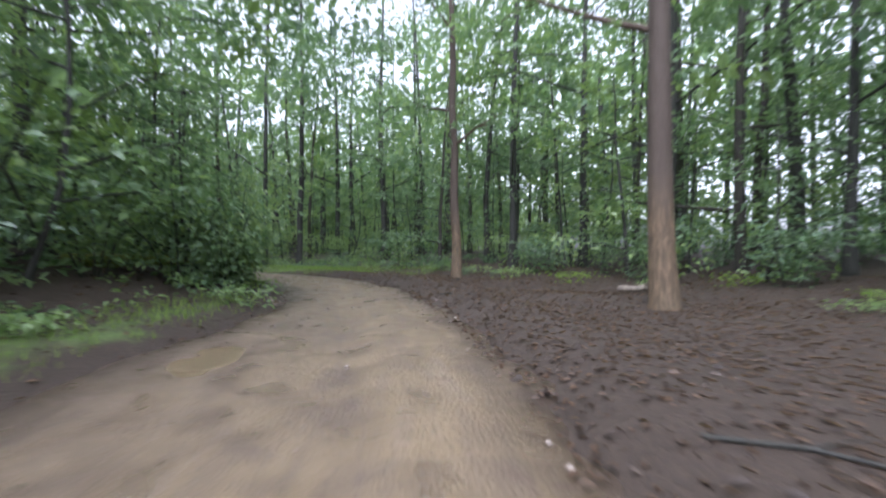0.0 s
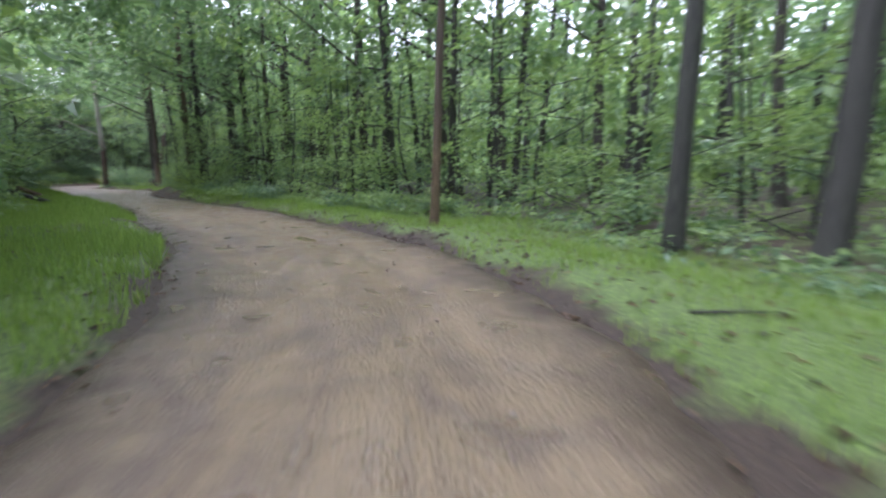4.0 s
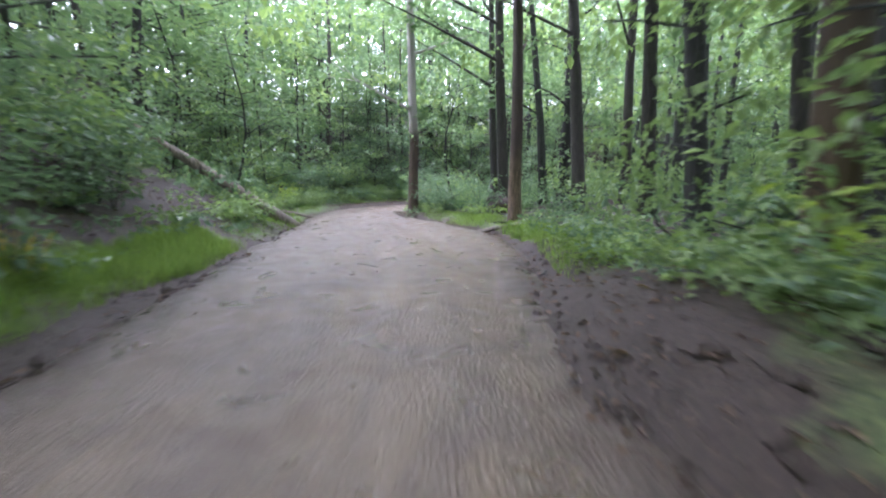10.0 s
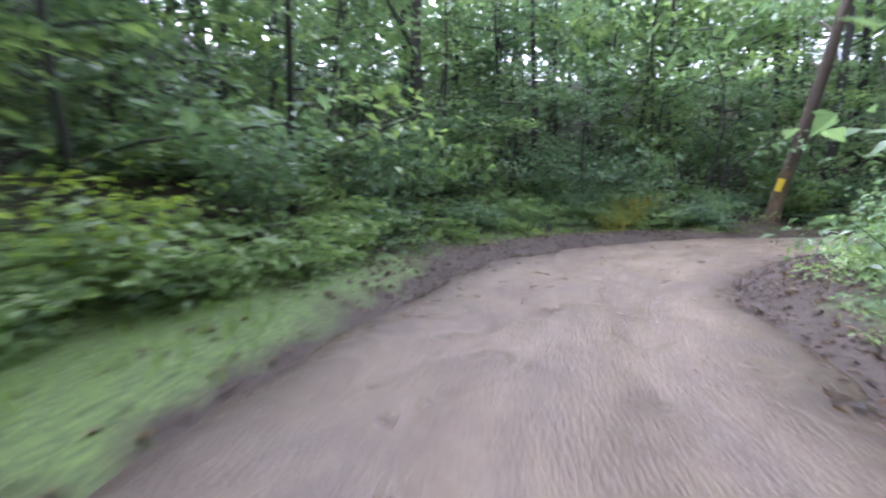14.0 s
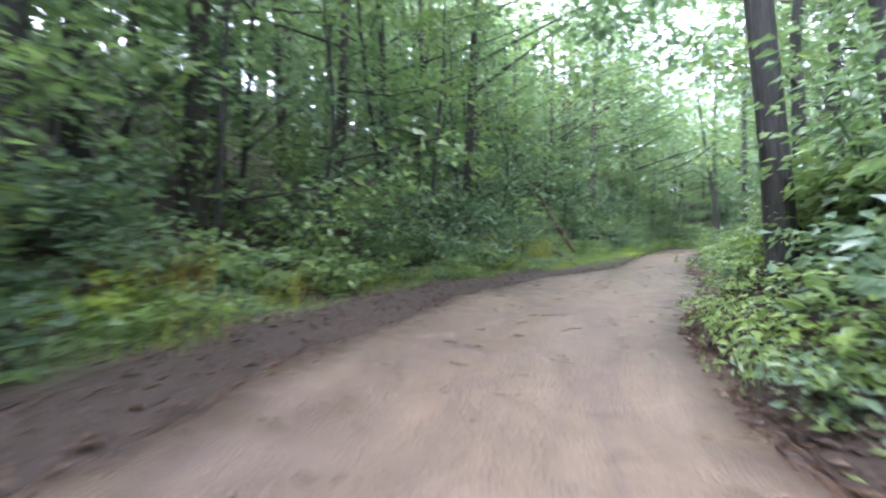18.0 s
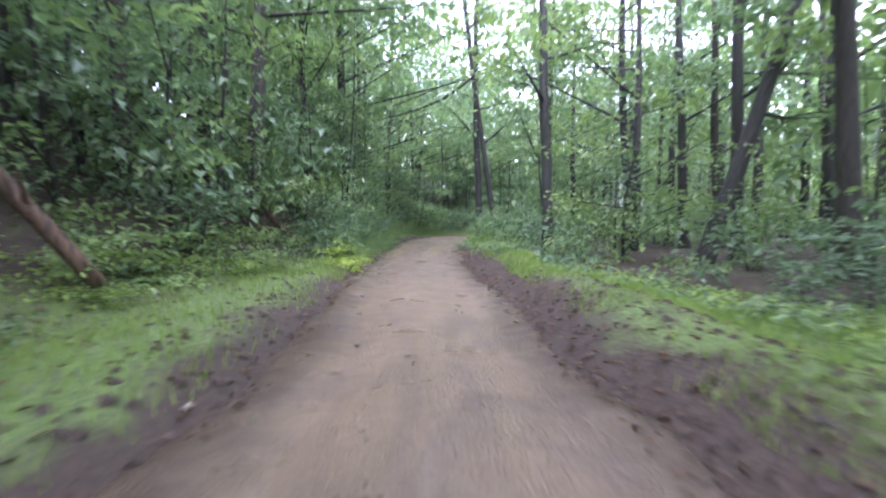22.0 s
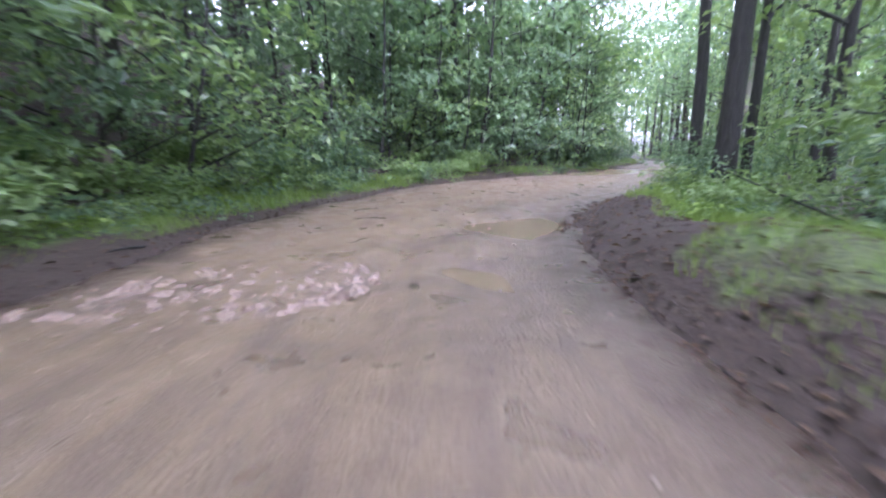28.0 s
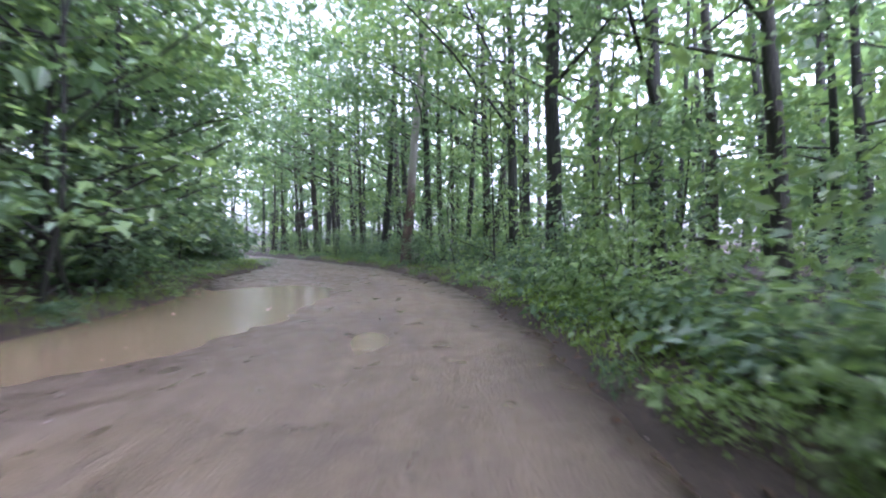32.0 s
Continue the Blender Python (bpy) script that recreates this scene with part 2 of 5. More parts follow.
# the middle of the track: the drive itself, with a straight run-in and a bend to the left behind its end
_knots = [(-8.0, 0.0, -43.0), (-4.0, 0.0, -22.0)] + [(t, x, y) for t, x, y, _, _ in PATH]
_knots += [(33.1, -46.5, 92.5), (34.3, -41.0, 95.2), (35.8, -35.0, 100.0), (37.4, -29.5, 106.5), (40.0, -22.0, 118.0), (44.0, -14.0, 136.0), (50.0, -6.0, 163.0)]
_k = np.array(_knots)
TAU = np.arange(-8.0, 50.0, 0.06)
CX, CY = np.interp(TAU, _k[:, 0], _k[:, 1]), np.interp(TAU, _k[:, 0], _k[:, 2])
_w = np.hanning(25) / np.hanning(25).sum()
CX, CY = (np.convolve(np.pad(c, 12, mode="edge"), _w, "valid") for c in (CX, CY))
_tx, _ty = np.gradient(CX), np.gradient(CY)
_d = np.hypot(_tx, _ty) + 1e-9
TX, TY = _tx / _d, _ty / _d  # along the track; its left is (-TY, TX)


def table(text, k=1.0):
    p = np.array([[float(v) for v in w.split(":")] for w in text.split()])
    return lambda tau: k * np.interp(tau, p[:, 0], p[:, 1])


# by the moment at which the drive reaches a spot: track edges, open verges and the rise behind them
EDGE_L = table("-8:2 1:3.4 2:2.1 3:1.8 5.5:2.1 6.3:1.75 7:1.6 7.7:1.35 8.4:1.35 9:1.7 9.5:2.5 10:2.8 11:3.4 12:3.4 12.6:2.9 13:2.5 14:2 15:2.1 16:2.5 17:2.8 18:2.5 19:2.7 20:2.8 21:2.5 21.7:1.75 22:1.65 23:1.5 24:1.5 25.2:1.45 26:1.7 27:2.5 28:3.4 28.8:3.9 29.5:4.3 30:4.4 31:5.4 32:5.4 33:5.6 34:5.2 35.5:5.4 37:2.6 50:1.8")
EDGE_R = table("-8:1.6 1:1.2 3:1.7 5.5:2.1 6.3:2.2 7.2:2.8 7.7:2.6 8.4:2.2 9.1:1.95 9.6:1.3 10.6:1.25 11.1:1.6 11.6:2.4 12.3:3 12.6:2.8 13.1:2.7 13.8:2.35 15:2.25 16:2.2 17:2.1 18:1.95 19:1.95 20:2 20.6:2.15 21.1:2.2 21.7:1.7 22.7:1.6 23.5:1.75 25:2 26:1.9 27:2.2 28.5:1.7 29.1:1.6 30:1.65 31:2.1 31.7:1.95 32:1.6 33:1.6 50:1.5")
VERGE_L = table("-8:1.7 1:1.9 2:0.9 3:0.5 4.5:2.1 6:3 8:3.4 9:3 10:1.9 11:0.9 12:0.7 12.8:0.8 13.4:1.8 14.3:1.8 15:1.4 16:2.6 17.2:2.8 17.9:0.9 18.6:1.6 19.4:2.2 20.4:1.4 21.2:1.2 22:2.6 23.2:3.2 24:1.5 24.6:0.6 25.6:0.2 27:0.4 28:1.5 29:1.2 30:1 31:0.6 33:0.7 36:0.9 38:0.7 50:0.9")
VERGE_R = table("-8:3 0:6 1:7 3:5 5:3 6:3.4 7:1.8 8.6:1.4 9.4:1.5 11:1.2 11.6:0.6 12.4:1.4 13:0.9 14:0.5 15.5:1.2 16:1.5 17.8:1.4 18.3:0.5 19.6:0.5 20:1.4 21:1.3 22:2.6 23:2.8 24:1.7 25:1.0 26:0.6 28.5:2.2 30:2.2 31:0.8 33:0.5 50:0.5")
RISE_L = table("-8:0.15 1:0.2 4:0.22 6:0.32 9:0.46 12:0.48 13:0.52 15:0.5 16:0.45 17:0.42 19:0.46 24:0.48 31:0.44 34:0.2 38:0.1 50:0.1")
RISE_R = table("-8:0.05 0:0.10 3:0.06 6:0.03 9:0.05 12:0.08 16:0.05 20:0.04 26:0.0 32:-0.03 50:0")
# bare wet soil between the clay and the green, the height of the bank thrown up there, and how far the hill climbs
BARE_L = table("-8:0.2 2:0.3 4:0.15 8.6:0.1 9.4:0.2 10.5:0.3 12:0.15 13.6:0.02 14.6:0.1 15.2:0.3 16:1.2 17.3:1.2 18:0.3 19:0.7 20:0.9 21.2:0.4 22:0.25 24:0.15 27:0.2 28:0.4 31:0.3 50:0.2")
BARE_R = table("-8:3 0:7 3:5 3.8:0.2 7:0.05 9.2:0.12 9.6:0.5 10.8:0.5 11.4:0.2 13:0.15 15.5:0.6 20.5:0.7 21.5:0.3 23:0.3 24:0.6 27:0.3 28.75:0.3 28.95:1.2 29.4:1.2 30.5:0.5 31.2:0.2 50:0.2")
BERM_R = table("-8:0.1 6:0.1 8:0.16 9.5:0.3 11:0.34 12:0.14 14.5:0.14 16:0.32 19:0.32 21:0.24 23:0.2 25:0.3 28:0.22 30:0.32 31.2:0.15 50:0.12")
CLIMB_L = table("-8:9 4:9 7:13 10:22 13:30 31:30 33:16 36:9 50:9")
GREEN_L = table("-8:0.6 0:0.7 1.5:0.6 3:0.3 4.5:1 10:1 11:0.7 13:0.65 13.8:0.95 14.6:0.9 15.5:0.6 18:0.5 20:0.5 21:0.6 22:0.68 24:0.68 24.5:0.65 27:0.7 28.5:0.8 29.5:0.7 31:0.6 32.5:0.5 34:0.4 50:0.6")
GREEN_R = table("-8:0.1 0:0 2.6:0 3.6:0.5 4.5:1 10:0.9 11:0.5 12:0.85 14:0.7 17:0.4 20:0.5 21.5:0.7 22:0.75 23.5:0.75 24.5:0.6 26:0.4 27.4:0.35 28.6:0.55 29.5:0.8 31:0.8 33:0.5 50:0.6")

# hollows that hold water: x, y, half length, half width, depth, bearing of the length
HOLLOWS = [(-45.2, 97.9, 6.2, 2.4, 0.13, 15), (-61.75, 84.25, 1.2, 0.85, 0.12, 20),
           (-63.95, 81.8, 0.6, 0.3, 0.10, 95), (-46.6, 93.4, 0.7, 0.32, 0.05, 20),
           (-44.5, 93.7, 0.85, 0.4, 0.055, 25), (-2.8, 5.1, 1.0, 0.5, 0.055, 100), (-16.3, 22.3, 1.0, 0.55, 0.06, 0)]

# earth heaped beside the track: x, y, radius, height
MOUNDS = [(-72.4, 33.6, 2.9, 1.05), (-62.2, 79.2, 1.3, 0.3), (-66.3, 82.5, 1.3, 0.12)]


def nearest(x, y):
    """For arrays of places: the moment of the nearest spot of the track, and how far to its left they lie."""
    x, y = np.atleast_1d(np.asarray(x, float)), np.atleast_1d(np.asarray(y, float))
    tau, off = np.empty(len(x)), np.empty(len(x))
    for i in range(0, len(x), 20000):
        a, b = x[i:i + 20000, None], y[i:i + 20000, None]
        j = ((a - CX[None, ::3]) ** 2 + (b - CY[None, ::3]) ** 2).argmin(1) * 3
        dx, dy = a[:, 0] - CX[j], b[:, 0] - CY[j]
        tau[i:i + 20000] = TAU[j]
        side = np.where(-TY[j] * dx + TX[j] * dy >= 0, 1.0, -1.0)
        off[i:i + 20000] = side * np.hypot(dx, dy)
    return tau, off


def aside(tau, off):
    """Places off metres to the left of the track, for arrays of moments."""
    k = [np.interp(tau, TAU, c) for c in (CX, CY, TX, TY)]
    return k[0] - k[3] * off, k[1] + k[2] * off


def beyond(tau, off):
    """Metres past the track's edge, on either side."""
    return np.where(off > 0, off - EDGE_L(tau), -off - EDGE_R(tau))


def hollow(x, y):
    z = np.zeros_like(x)
    for hx, hy, ra, rb, deep, turn in HOLLOWS:
        c, k = math.cos(radians(turn)), math.sin(radians(turn))
        u, v = (x - hx) * c + (y - hy) * k, (y - hy) * c - (x - hx) * k
        z -= deep * np.exp(-(((u / ra) ** 2 + (v / rb) ** 2) ** 2))
    return z


def ground_z(x, y, tau=None, off=None):
    x, y = np.atleast_1d(np.asarray(x, float)), np.atleast_1d(np.asarray(y, float))
    if tau is None:
        tau, off = nearest(x, y)
    out = beyond(tau, off) + 0.4 * (lattice(x * 0.7, y * 0.7, 5) - 0.5)
    left = off > 0
    verge = np.where(left, VERGE_L(tau), VERGE_R(tau))
    rise = np.where(left, RISE_L(tau), RISE_R(tau))
    z = -0.12 + 0.2 * smooth(-0.25, 0.45, out)                      # the track lies a little deeper
    berm = np.where(left, 0.10, BERM_R(tau)) * np.exp(-((out - 1.0) / 0.7) ** 2)
    z += berm * (0.4 + 1.2 * lattice(x * 0.5, y * 0.5, 9))
    past = np.maximum(out - 0.8 * verge, 0)
    climb = np.where(left, CLIMB_L(tau), 9.0)
    z += rise * (np.minimum(past, climb) + np.maximum(past - climb, 0) * 0.08) * np.where(np.abs(off) > 60, 60 / np.maximum(np.abs(off), 1), 1)
    z += ((lattice(x * 0.4, y * 0.4, 3) - 0.5) * 0.24 + (lattice(x * 0.9, y * 0.9, 4) - 0.5) * 0.07) * smooth(0.2, 3, out) + fractal(x * 0.09, y * 0.09, 7) * 1.2 * smooth(4, 20, out)
    for mx0, my0, r, h in MOUNDS:
        z += h * np.exp(-(((x - mx0) ** 2 + (y - my0) ** 2) / r ** 2) ** 1.5) * smooth(-0.1, 0.8, out)
    return z + hollow(x, y) * 1.0


# ---------------------------------------------------------------- mesh helpers
def mesh_from(name, verts, faces, mat, soft=True):
    """verts: n x 3; faces: m x k of one size k."""
    verts, faces = np.asarray(verts, np.float32), np.asarray(faces, np.int32)
    me = bpy.data.meshes.new(name)
    m, k = faces.shape
    me.vertices.add(len(verts))
    me.vertices.foreach_set("co", verts.ravel())
    me.loops.add(m * k)
    me.loops.foreach_set("vertex_index", faces.ravel())
    me.polygons.add(m)
    me.polygons.foreach_set("loop_start", np.arange(0, m * k, k, dtype=np.int32))
    me.polygons.foreach_set("use_smooth", np.full(m, soft))
    me.update(calc_edges=True)
    me.materials.append(mat)
    return me


def child(name, me, parent, label=""):
    ob = new(name, me)
    ob.parent = parent
    if label:
        ob["label"] = label
    return ob


def tubes(name, paths, mat, sides=6):
    """Tapered tubes along lists of (point, radius), joined into one mesh."""
    vs, fs = [], []
    for pts in paths:
        start = len(vs)
        for i, (p, r) in enumerate(pts):
            a = Vector(pts[max(i - 1, 0)][0])
            b = Vector(pts[min(i + 1, len(pts) - 1)][0])
            d = (b - a).normalized()
            u = d.cross(Vector((0.31, 0.95, 0.05))).normalized()
            v = d.cross(u)
            for s in range(sides):
                an = 2 * math.pi * s / sides
                vs.append(tuple(Vector(p) + (u * math.cos(an) + v * math.sin(an)) * r))
        for i in range(len(pts) - 1):
            for s in range(sides):
                a, b = start + i * sides + s, start + i * sides + (s + 1) % sides
                fs.append((a, b, b + sides, a + sides))
    return mesh_from(name, vs, fs, mat)


def leaf_quads(centre, along, normal, length, width, fold=0.18):
    """Leaves as folded rhombs: arrays of stalk end, direction, up side, length, width."""
    n = len(centre)
    along = along / (np.linalg.norm(along, axis=1, keepdims=True) + 1e-9)
    side = np.cross(along, normal)
    side /= np.linalg.norm(side, axis=1, keepdims=True) + 1e-9
    up = np.cross(side, along)
    L, W = length[:, None], width[:, None]
    v = np.empty((n, 4, 3))
    v[:, 0] = centre
    v[:, 1] = centre + along * L * 0.45 + side * W * 0.5 + up * W * fold
    v[:, 2] = centre + along * L - up * L * 0.12
    v[:, 3] = centre + along * L * 0.45 - side * W * 0.5 + up * W * fold
    return v.reshape(-1, 3), np.arange(n * 4).reshape(n, 4)


def leaf_mesh(name, rng, centre, out, length, mat, droop=0.25, slim=0.55):
    """Leaves near the points, lying mostly flat and hanging a little away from the stem."""
    n = len(centre)
    along = out + rng.normal(0, 0.5, (n, 3))
    along[:, 2] = along[:, 2] * 0.35 - droop
    normal = rng.normal(0, 0.38, (n, 3)) + (0, 0, 1)
    size = length * rng.uniform(0.65, 1.3, n)
    v, f = leaf_quads(centre, along, normal, size, size * slim)
    return mesh_from(name, v, f, mat, soft=False)


# ---------------------------------------------------------------- ground and track
def spread(lo, hi, step, far):
    """Grid lines: even between lo and hi, then ever wider out to far on both sides."""
    out, d, edge = [], step, 0.0
    while edge < far:
        d *= 1.22
        edge += d
        out.append(edge)
    return np.concatenate([lo - np.array(out[::-1]), np.arange(lo, hi, step), hi + np.array(out)])


gx, gy = spread(-98, 20, 0.5, 900), spread(-10, 112, 0.5, 900)
mx, my = np.meshgrid(gx, gy)
fx, fy = mx.ravel(), my.ravel()
g_tau, g_off = nearest(fx, fy)
gz = ground_z(fx, fy, g_tau, g_off)
nx, ny = len(gx), len(gy)
idx = np.arange(nx * ny).reshape(ny, nx)
quads = np.stack([idx[:-1, :-1], idx[:-1, 1:], idx[1:, 1:], idx[1:, :-1]], -1).reshape(-1, 4)
ground_mesh = mesh_from("ground", np.stack([fx, fy, gz], 1), quads, SOIL)
g_out = beyond(g_tau, g_off)
g_verge = np.where(g_off > 0, VERGE_L(g_tau), VERGE_R(g_tau))
g_bare = np.where(g_off > 0, BARE_L(g_tau), BARE_R(g_tau))
g_green = np.where(g_off > 0, GREEN_L(g_tau), GREEN_R(g_tau)) * smooth(-0.25, 0.45, g_out - g_bare + 0.5 * (lattice(fx * 0.9, fy * 0.9, 15) - 0.3)) * (1 - 0.55 * smooth(0.6, 1.4, g_out / np.maximum(g_verge, 0.5)))
ground_mesh.attributes.new("green", "FLOAT", "POINT").data.foreach_set("value", g_green.astype(np.float32))
ground = tagged(new("ground", ground_mesh), "damp forest floor of brown soil, dead leaves and patches of grass", "ground", kind="structure")



def surface_z(x, y):
    """Height of the ground sheet itself, between its grid lines."""
    i = np.clip(np.searchsorted(gx, x) - 1, 0, nx - 2)
    j = np.clip(np.searchsorted(gy, y) - 1, 0, ny - 2)
    u, v = (x - gx[i]) / (gx[i + 1] - gx[i]), (y - gy[j]) / (gy[j + 1] - gy[j])
    g = gz.reshape(ny, nx)
    return (g[j, i] * (1 - u) + g[j, i + 1] * u) * (1 - v) + (g[j + 1, i] * (1 - u) + g[j + 1, i + 1] * u) * v


ACROSS = 34
u_ = np.linspace(0, 1, ACROSS)
el, er = EDGE_L(TAU) + 0.45, EDGE_R(TAU) + 0.45
lat = el[:, None] * (1 - u_)[None] - er[:, None] * u_[None]          # plus is left
rx, ry = CX[:, None] - TY[:, None] * lat, CY[:, None] + TX[:, None] * lat
inside = np.minimum(EDGE_L(TAU)[:, None] - lat, EDGE_R(TAU)[:, None] + lat) + 0.6 * fractal(rx * 0.9, ry * 0.9, 21)
wander = 0.25 * (lattice(TAU * 0.35, TAU * 0, 31) - 0.5)[:, None]
ruts = -0.045 * (np.exp(-((lat - 0.8 - wander) / 0.26) ** 2) + np.exp(-((lat + 0.8 - wander) / 0.26) ** 2))
ruts += 0.025 * np.exp(-((lat - wander) / 0.3) ** 2)
rz = ruts + fractal(rx * 1.3, ry * 1.3, 41) * 0.07 + fractal(rx * 6, ry * 6, 45) * 0.014 - 0.2 * (1 - smooth(-0.35, 0.35, inside))
rz += hollow(rx.ravel(), ry.ravel()).reshape(rx.shape)
ridx = np.arange(rx.size).reshape(rx.shape)
rq = np.stack([ridx[:-1, :-1], ridx[:-1, 1:], ridx[1:, 1:], ridx[1:, :-1]], -1).reshape(-1, 4)[:, ::-1]
road_mesh = mesh_from("road", np.stack([rx.ravel(), ry.ravel(), rz.ravel()], 1), rq, CLAY)
rim = (1 - smooth(0.1, 0.95, inside)).ravel()
road_mesh.attributes.new("rim", "FLOAT", "POINT").data.foreach_set("value", rim.astype(np.float32))
SAND = table("-8:0.9 0:0.9 2:0.7 4:0.9 6:0.95 9:0.8 10:0.5 12:0.4 14:0.3 20:0.35 23:0.5 26:0.2 27.5:0.6 28:0.85 30.5:0.85 33:0.4 50:0.3")
# at 28 to 31 the warm left partly stands in for sky reflected right
WARM_AT = table("-8:0 26:0 28.5:1.8 31.5:2 33:0 50:0")
sand = (SAND(TAU)[:, None] * np.exp(-((lat - WARM_AT(TAU)[:, None]) / 2.8) ** 2)).ravel()
road_mesh.attributes.new("sand", "FLOAT", "POINT").data.foreach_set("value", sand.astype(np.float32))
run = np.cumsum(np.hypot(np.gradient(CX), np.gradient(CY)))
road_mesh.attributes.new("across", "FLOAT", "POINT").data.foreach_set("value", lat.ravel().astype(np.float32))
road_mesh.attributes.new("run", "FLOAT", "POINT").data.foreach_set("value", np.repeat(run * 0.13, ACROSS).astype(np.float32))
tagged(new("road", road_mesh), "rutted wet clay forest track, tan and brown", "road", kind="structure")


def puddle(hx, hy, ra, rb, deep, turn):
    n, vs = 28, [(0, 0, 0)]
    for ring in (0.5, 1.0):
        for i in range(n):
            a = 2 * math.pi * i / n
            k = ring * 1.13 * (1 + 0.10 * math.sin(3 * a + hx) + 0.07 * math.sin(5 * a + hy))
            vs.append((math.cos(a) * ra * k, math.sin(a) * rb * k, 0))
    bm = bmesh.new()
    v = [bm.verts.new(p) for p in vs]
    for i in range(n):
        j = (i + 1) % n
        bm.faces.new((v[0], v[1 + i], v[1 + j]))
        bm.faces.new((v[1 + i], v[1 + n + i], v[1 + n + j], v[1 + j]))
    me = bpy.data.meshes.new("puddle")
    bm.to_mesh(me)
    bm.free()
    me.materials.append(MUDWATER)
    ob = new("puddle", me)
    c, k = math.cos(radians(turn)), math.sin(radians(turn))
    far = (((rx - hx) * c + (ry - hy) * k) / ra) ** 2 + (((ry - hy) * c - (rx - hx) * k) / rb) ** 2
    rim_z = rz[(far > 0.75) & (far < 1.3)]                 # water stands as high as the low side of its hollow
    ob.location, ob.rotation_euler = (hx, hy, float(np.percentile(rim_z, 25)) - 0.012 if len(rim_z) > 3 else -0.4 * deep - 0.018), (0, 0, radians(turn))
    return tagged(ob, "shallow puddle of tan muddy rainwater on the track", "puddle", "puddles")


for h in HOLLOWS:
    puddle(*h)


# ---------------------------------------------------------------- plants: shapes
def crooked(rng, foot, top, r0, r1, n=8, bend=0.25, flare=True):
    pts = []
    foot, top = Vector(foot), Vector(top)
    sway = Vector((rng.normal(0, bend), rng.normal(0, bend), 0))
    for i in range(n):
        k = i / (n - 1)
        p = foot.lerp(top, k) + sway * math.sin(k * math.pi) + Vector((rng.normal(0, 0.03), rng.normal(0, 0.03), 0)) * (0 < i < n - 1)
        r = r0 + (r1 - r0) * k
        if flare and i == 0:
            r *= 1.5
        pts.append((p, r))
    return pts


def along_path(pts, k):
    i = min(int(k * (len(pts) - 1)), len(pts) - 2)
    f = k * (len(pts) - 1) - i
    return pts[i][0].lerp(pts[i + 1][0], f), pts[i][1] * (1 - f) + pts[i + 1][1] * f


def tree_shape(seed, height, radius, bark, low, leaves, leaf_len, mat, lean=0.6, limbs=7, reach=2.6, apart=False, oneway=False):
    """A forest tree: trunk with its limbs, and a crown of sprays that starts at low metres. apart: each limb a part."""
    rng = np.random.default_rng(seed)
    z0 = 0.35
    trunk = crooked(rng, (0, 0, -0.4), (rng.normal(0, lean), rng.normal(0, lean), height), radius, radius * 0.25, 12)
    trunk.insert(1, (trunk[0][0].lerp(trunk[1][0], z0), radius * 1.08))
    limb_paths, centres, outs = [], [], []
    per = leaves // limbs
    for i in range(limbs):
        k = (low + (height - low) * (i + rng.uniform(0.1, 0.9)) / limbs) / height
        p, r = along_path(trunk, min(k, 0.98))
        a = rng.uniform(0, 2 * math.pi) if limbs > 4 else 2.4 * i + rng.uniform(-0.5, 0.5)
        if oneway:                                          # boughs lean out over the track
            a = rng.uniform(-1.25, 1.25)
        length = reach * rng.uniform(0.6, 1.25) * (1.15 - 0.5 * i / limbs)
        d = Vector((math.cos(a), math.sin(a), rng.uniform(0.1, 0.6)))
        branch = crooked(rng, p, p + d * length, max(r * 0.42, 0.025), 0.012, 5, 0.18, flare=False)
        paths = [branch]
        for j in range(2):
            q, rr = along_path(branch, rng.uniform(0.35, 0.8))
            e = Vector((math.cos(a + rng.choice((-0.9, 0.9))), math.sin(a + rng.choice((-0.9, 0.9))), rng.uniform(-0.1, 0.35)))
            paths.append(crooked(rng, q, q + e * length * 0.5, rr * 0.6, 0.008, 3, 0.08, flare=False))
        limb_paths.append(paths)
        # flat, ragged sprays round each twig
        for path in paths:
            n = max(per // 3, 1)
            ks = rng.uniform(0.25, 1.08, n)
            base = np.array([along_path(path, min(v, 1.0))[0] for v in ks])
            w = length * 0.26 * (1.25 - ks)[:, None]
            centres.append(base + rng.normal(0, 1, (n, 3)) * np.array((1, 1, 0.34)) * (w + 0.12))
            outs.append(np.tile(np.array(d) / d.length, (n, 1)) * 0.6 + rng.normal(0, 0.4, (n, 3)))
    crown = leaf_mesh("crown", rng, np.concatenate(centres), np.concatenate(outs), leaf_len, mat)
    if apart:
        return [("trunk", tubes("trunk", [trunk], bark, 12))] + [("limb", tubes("limb", p, bark, 5)) for p in limb_paths] + [("crown", crown)]
    twigs = tubes("branchwork", [[p[0][0], p[0][2], p[0][-1]] for p in limb_paths], bark, 4)
    return [("trunk", tubes("trunk", [trunk[::2] + trunk[-1:]] if len(trunk) % 2 == 0 else [trunk[::2]], bark, 8)), ("branchwork", twigs), ("crown", crown)]


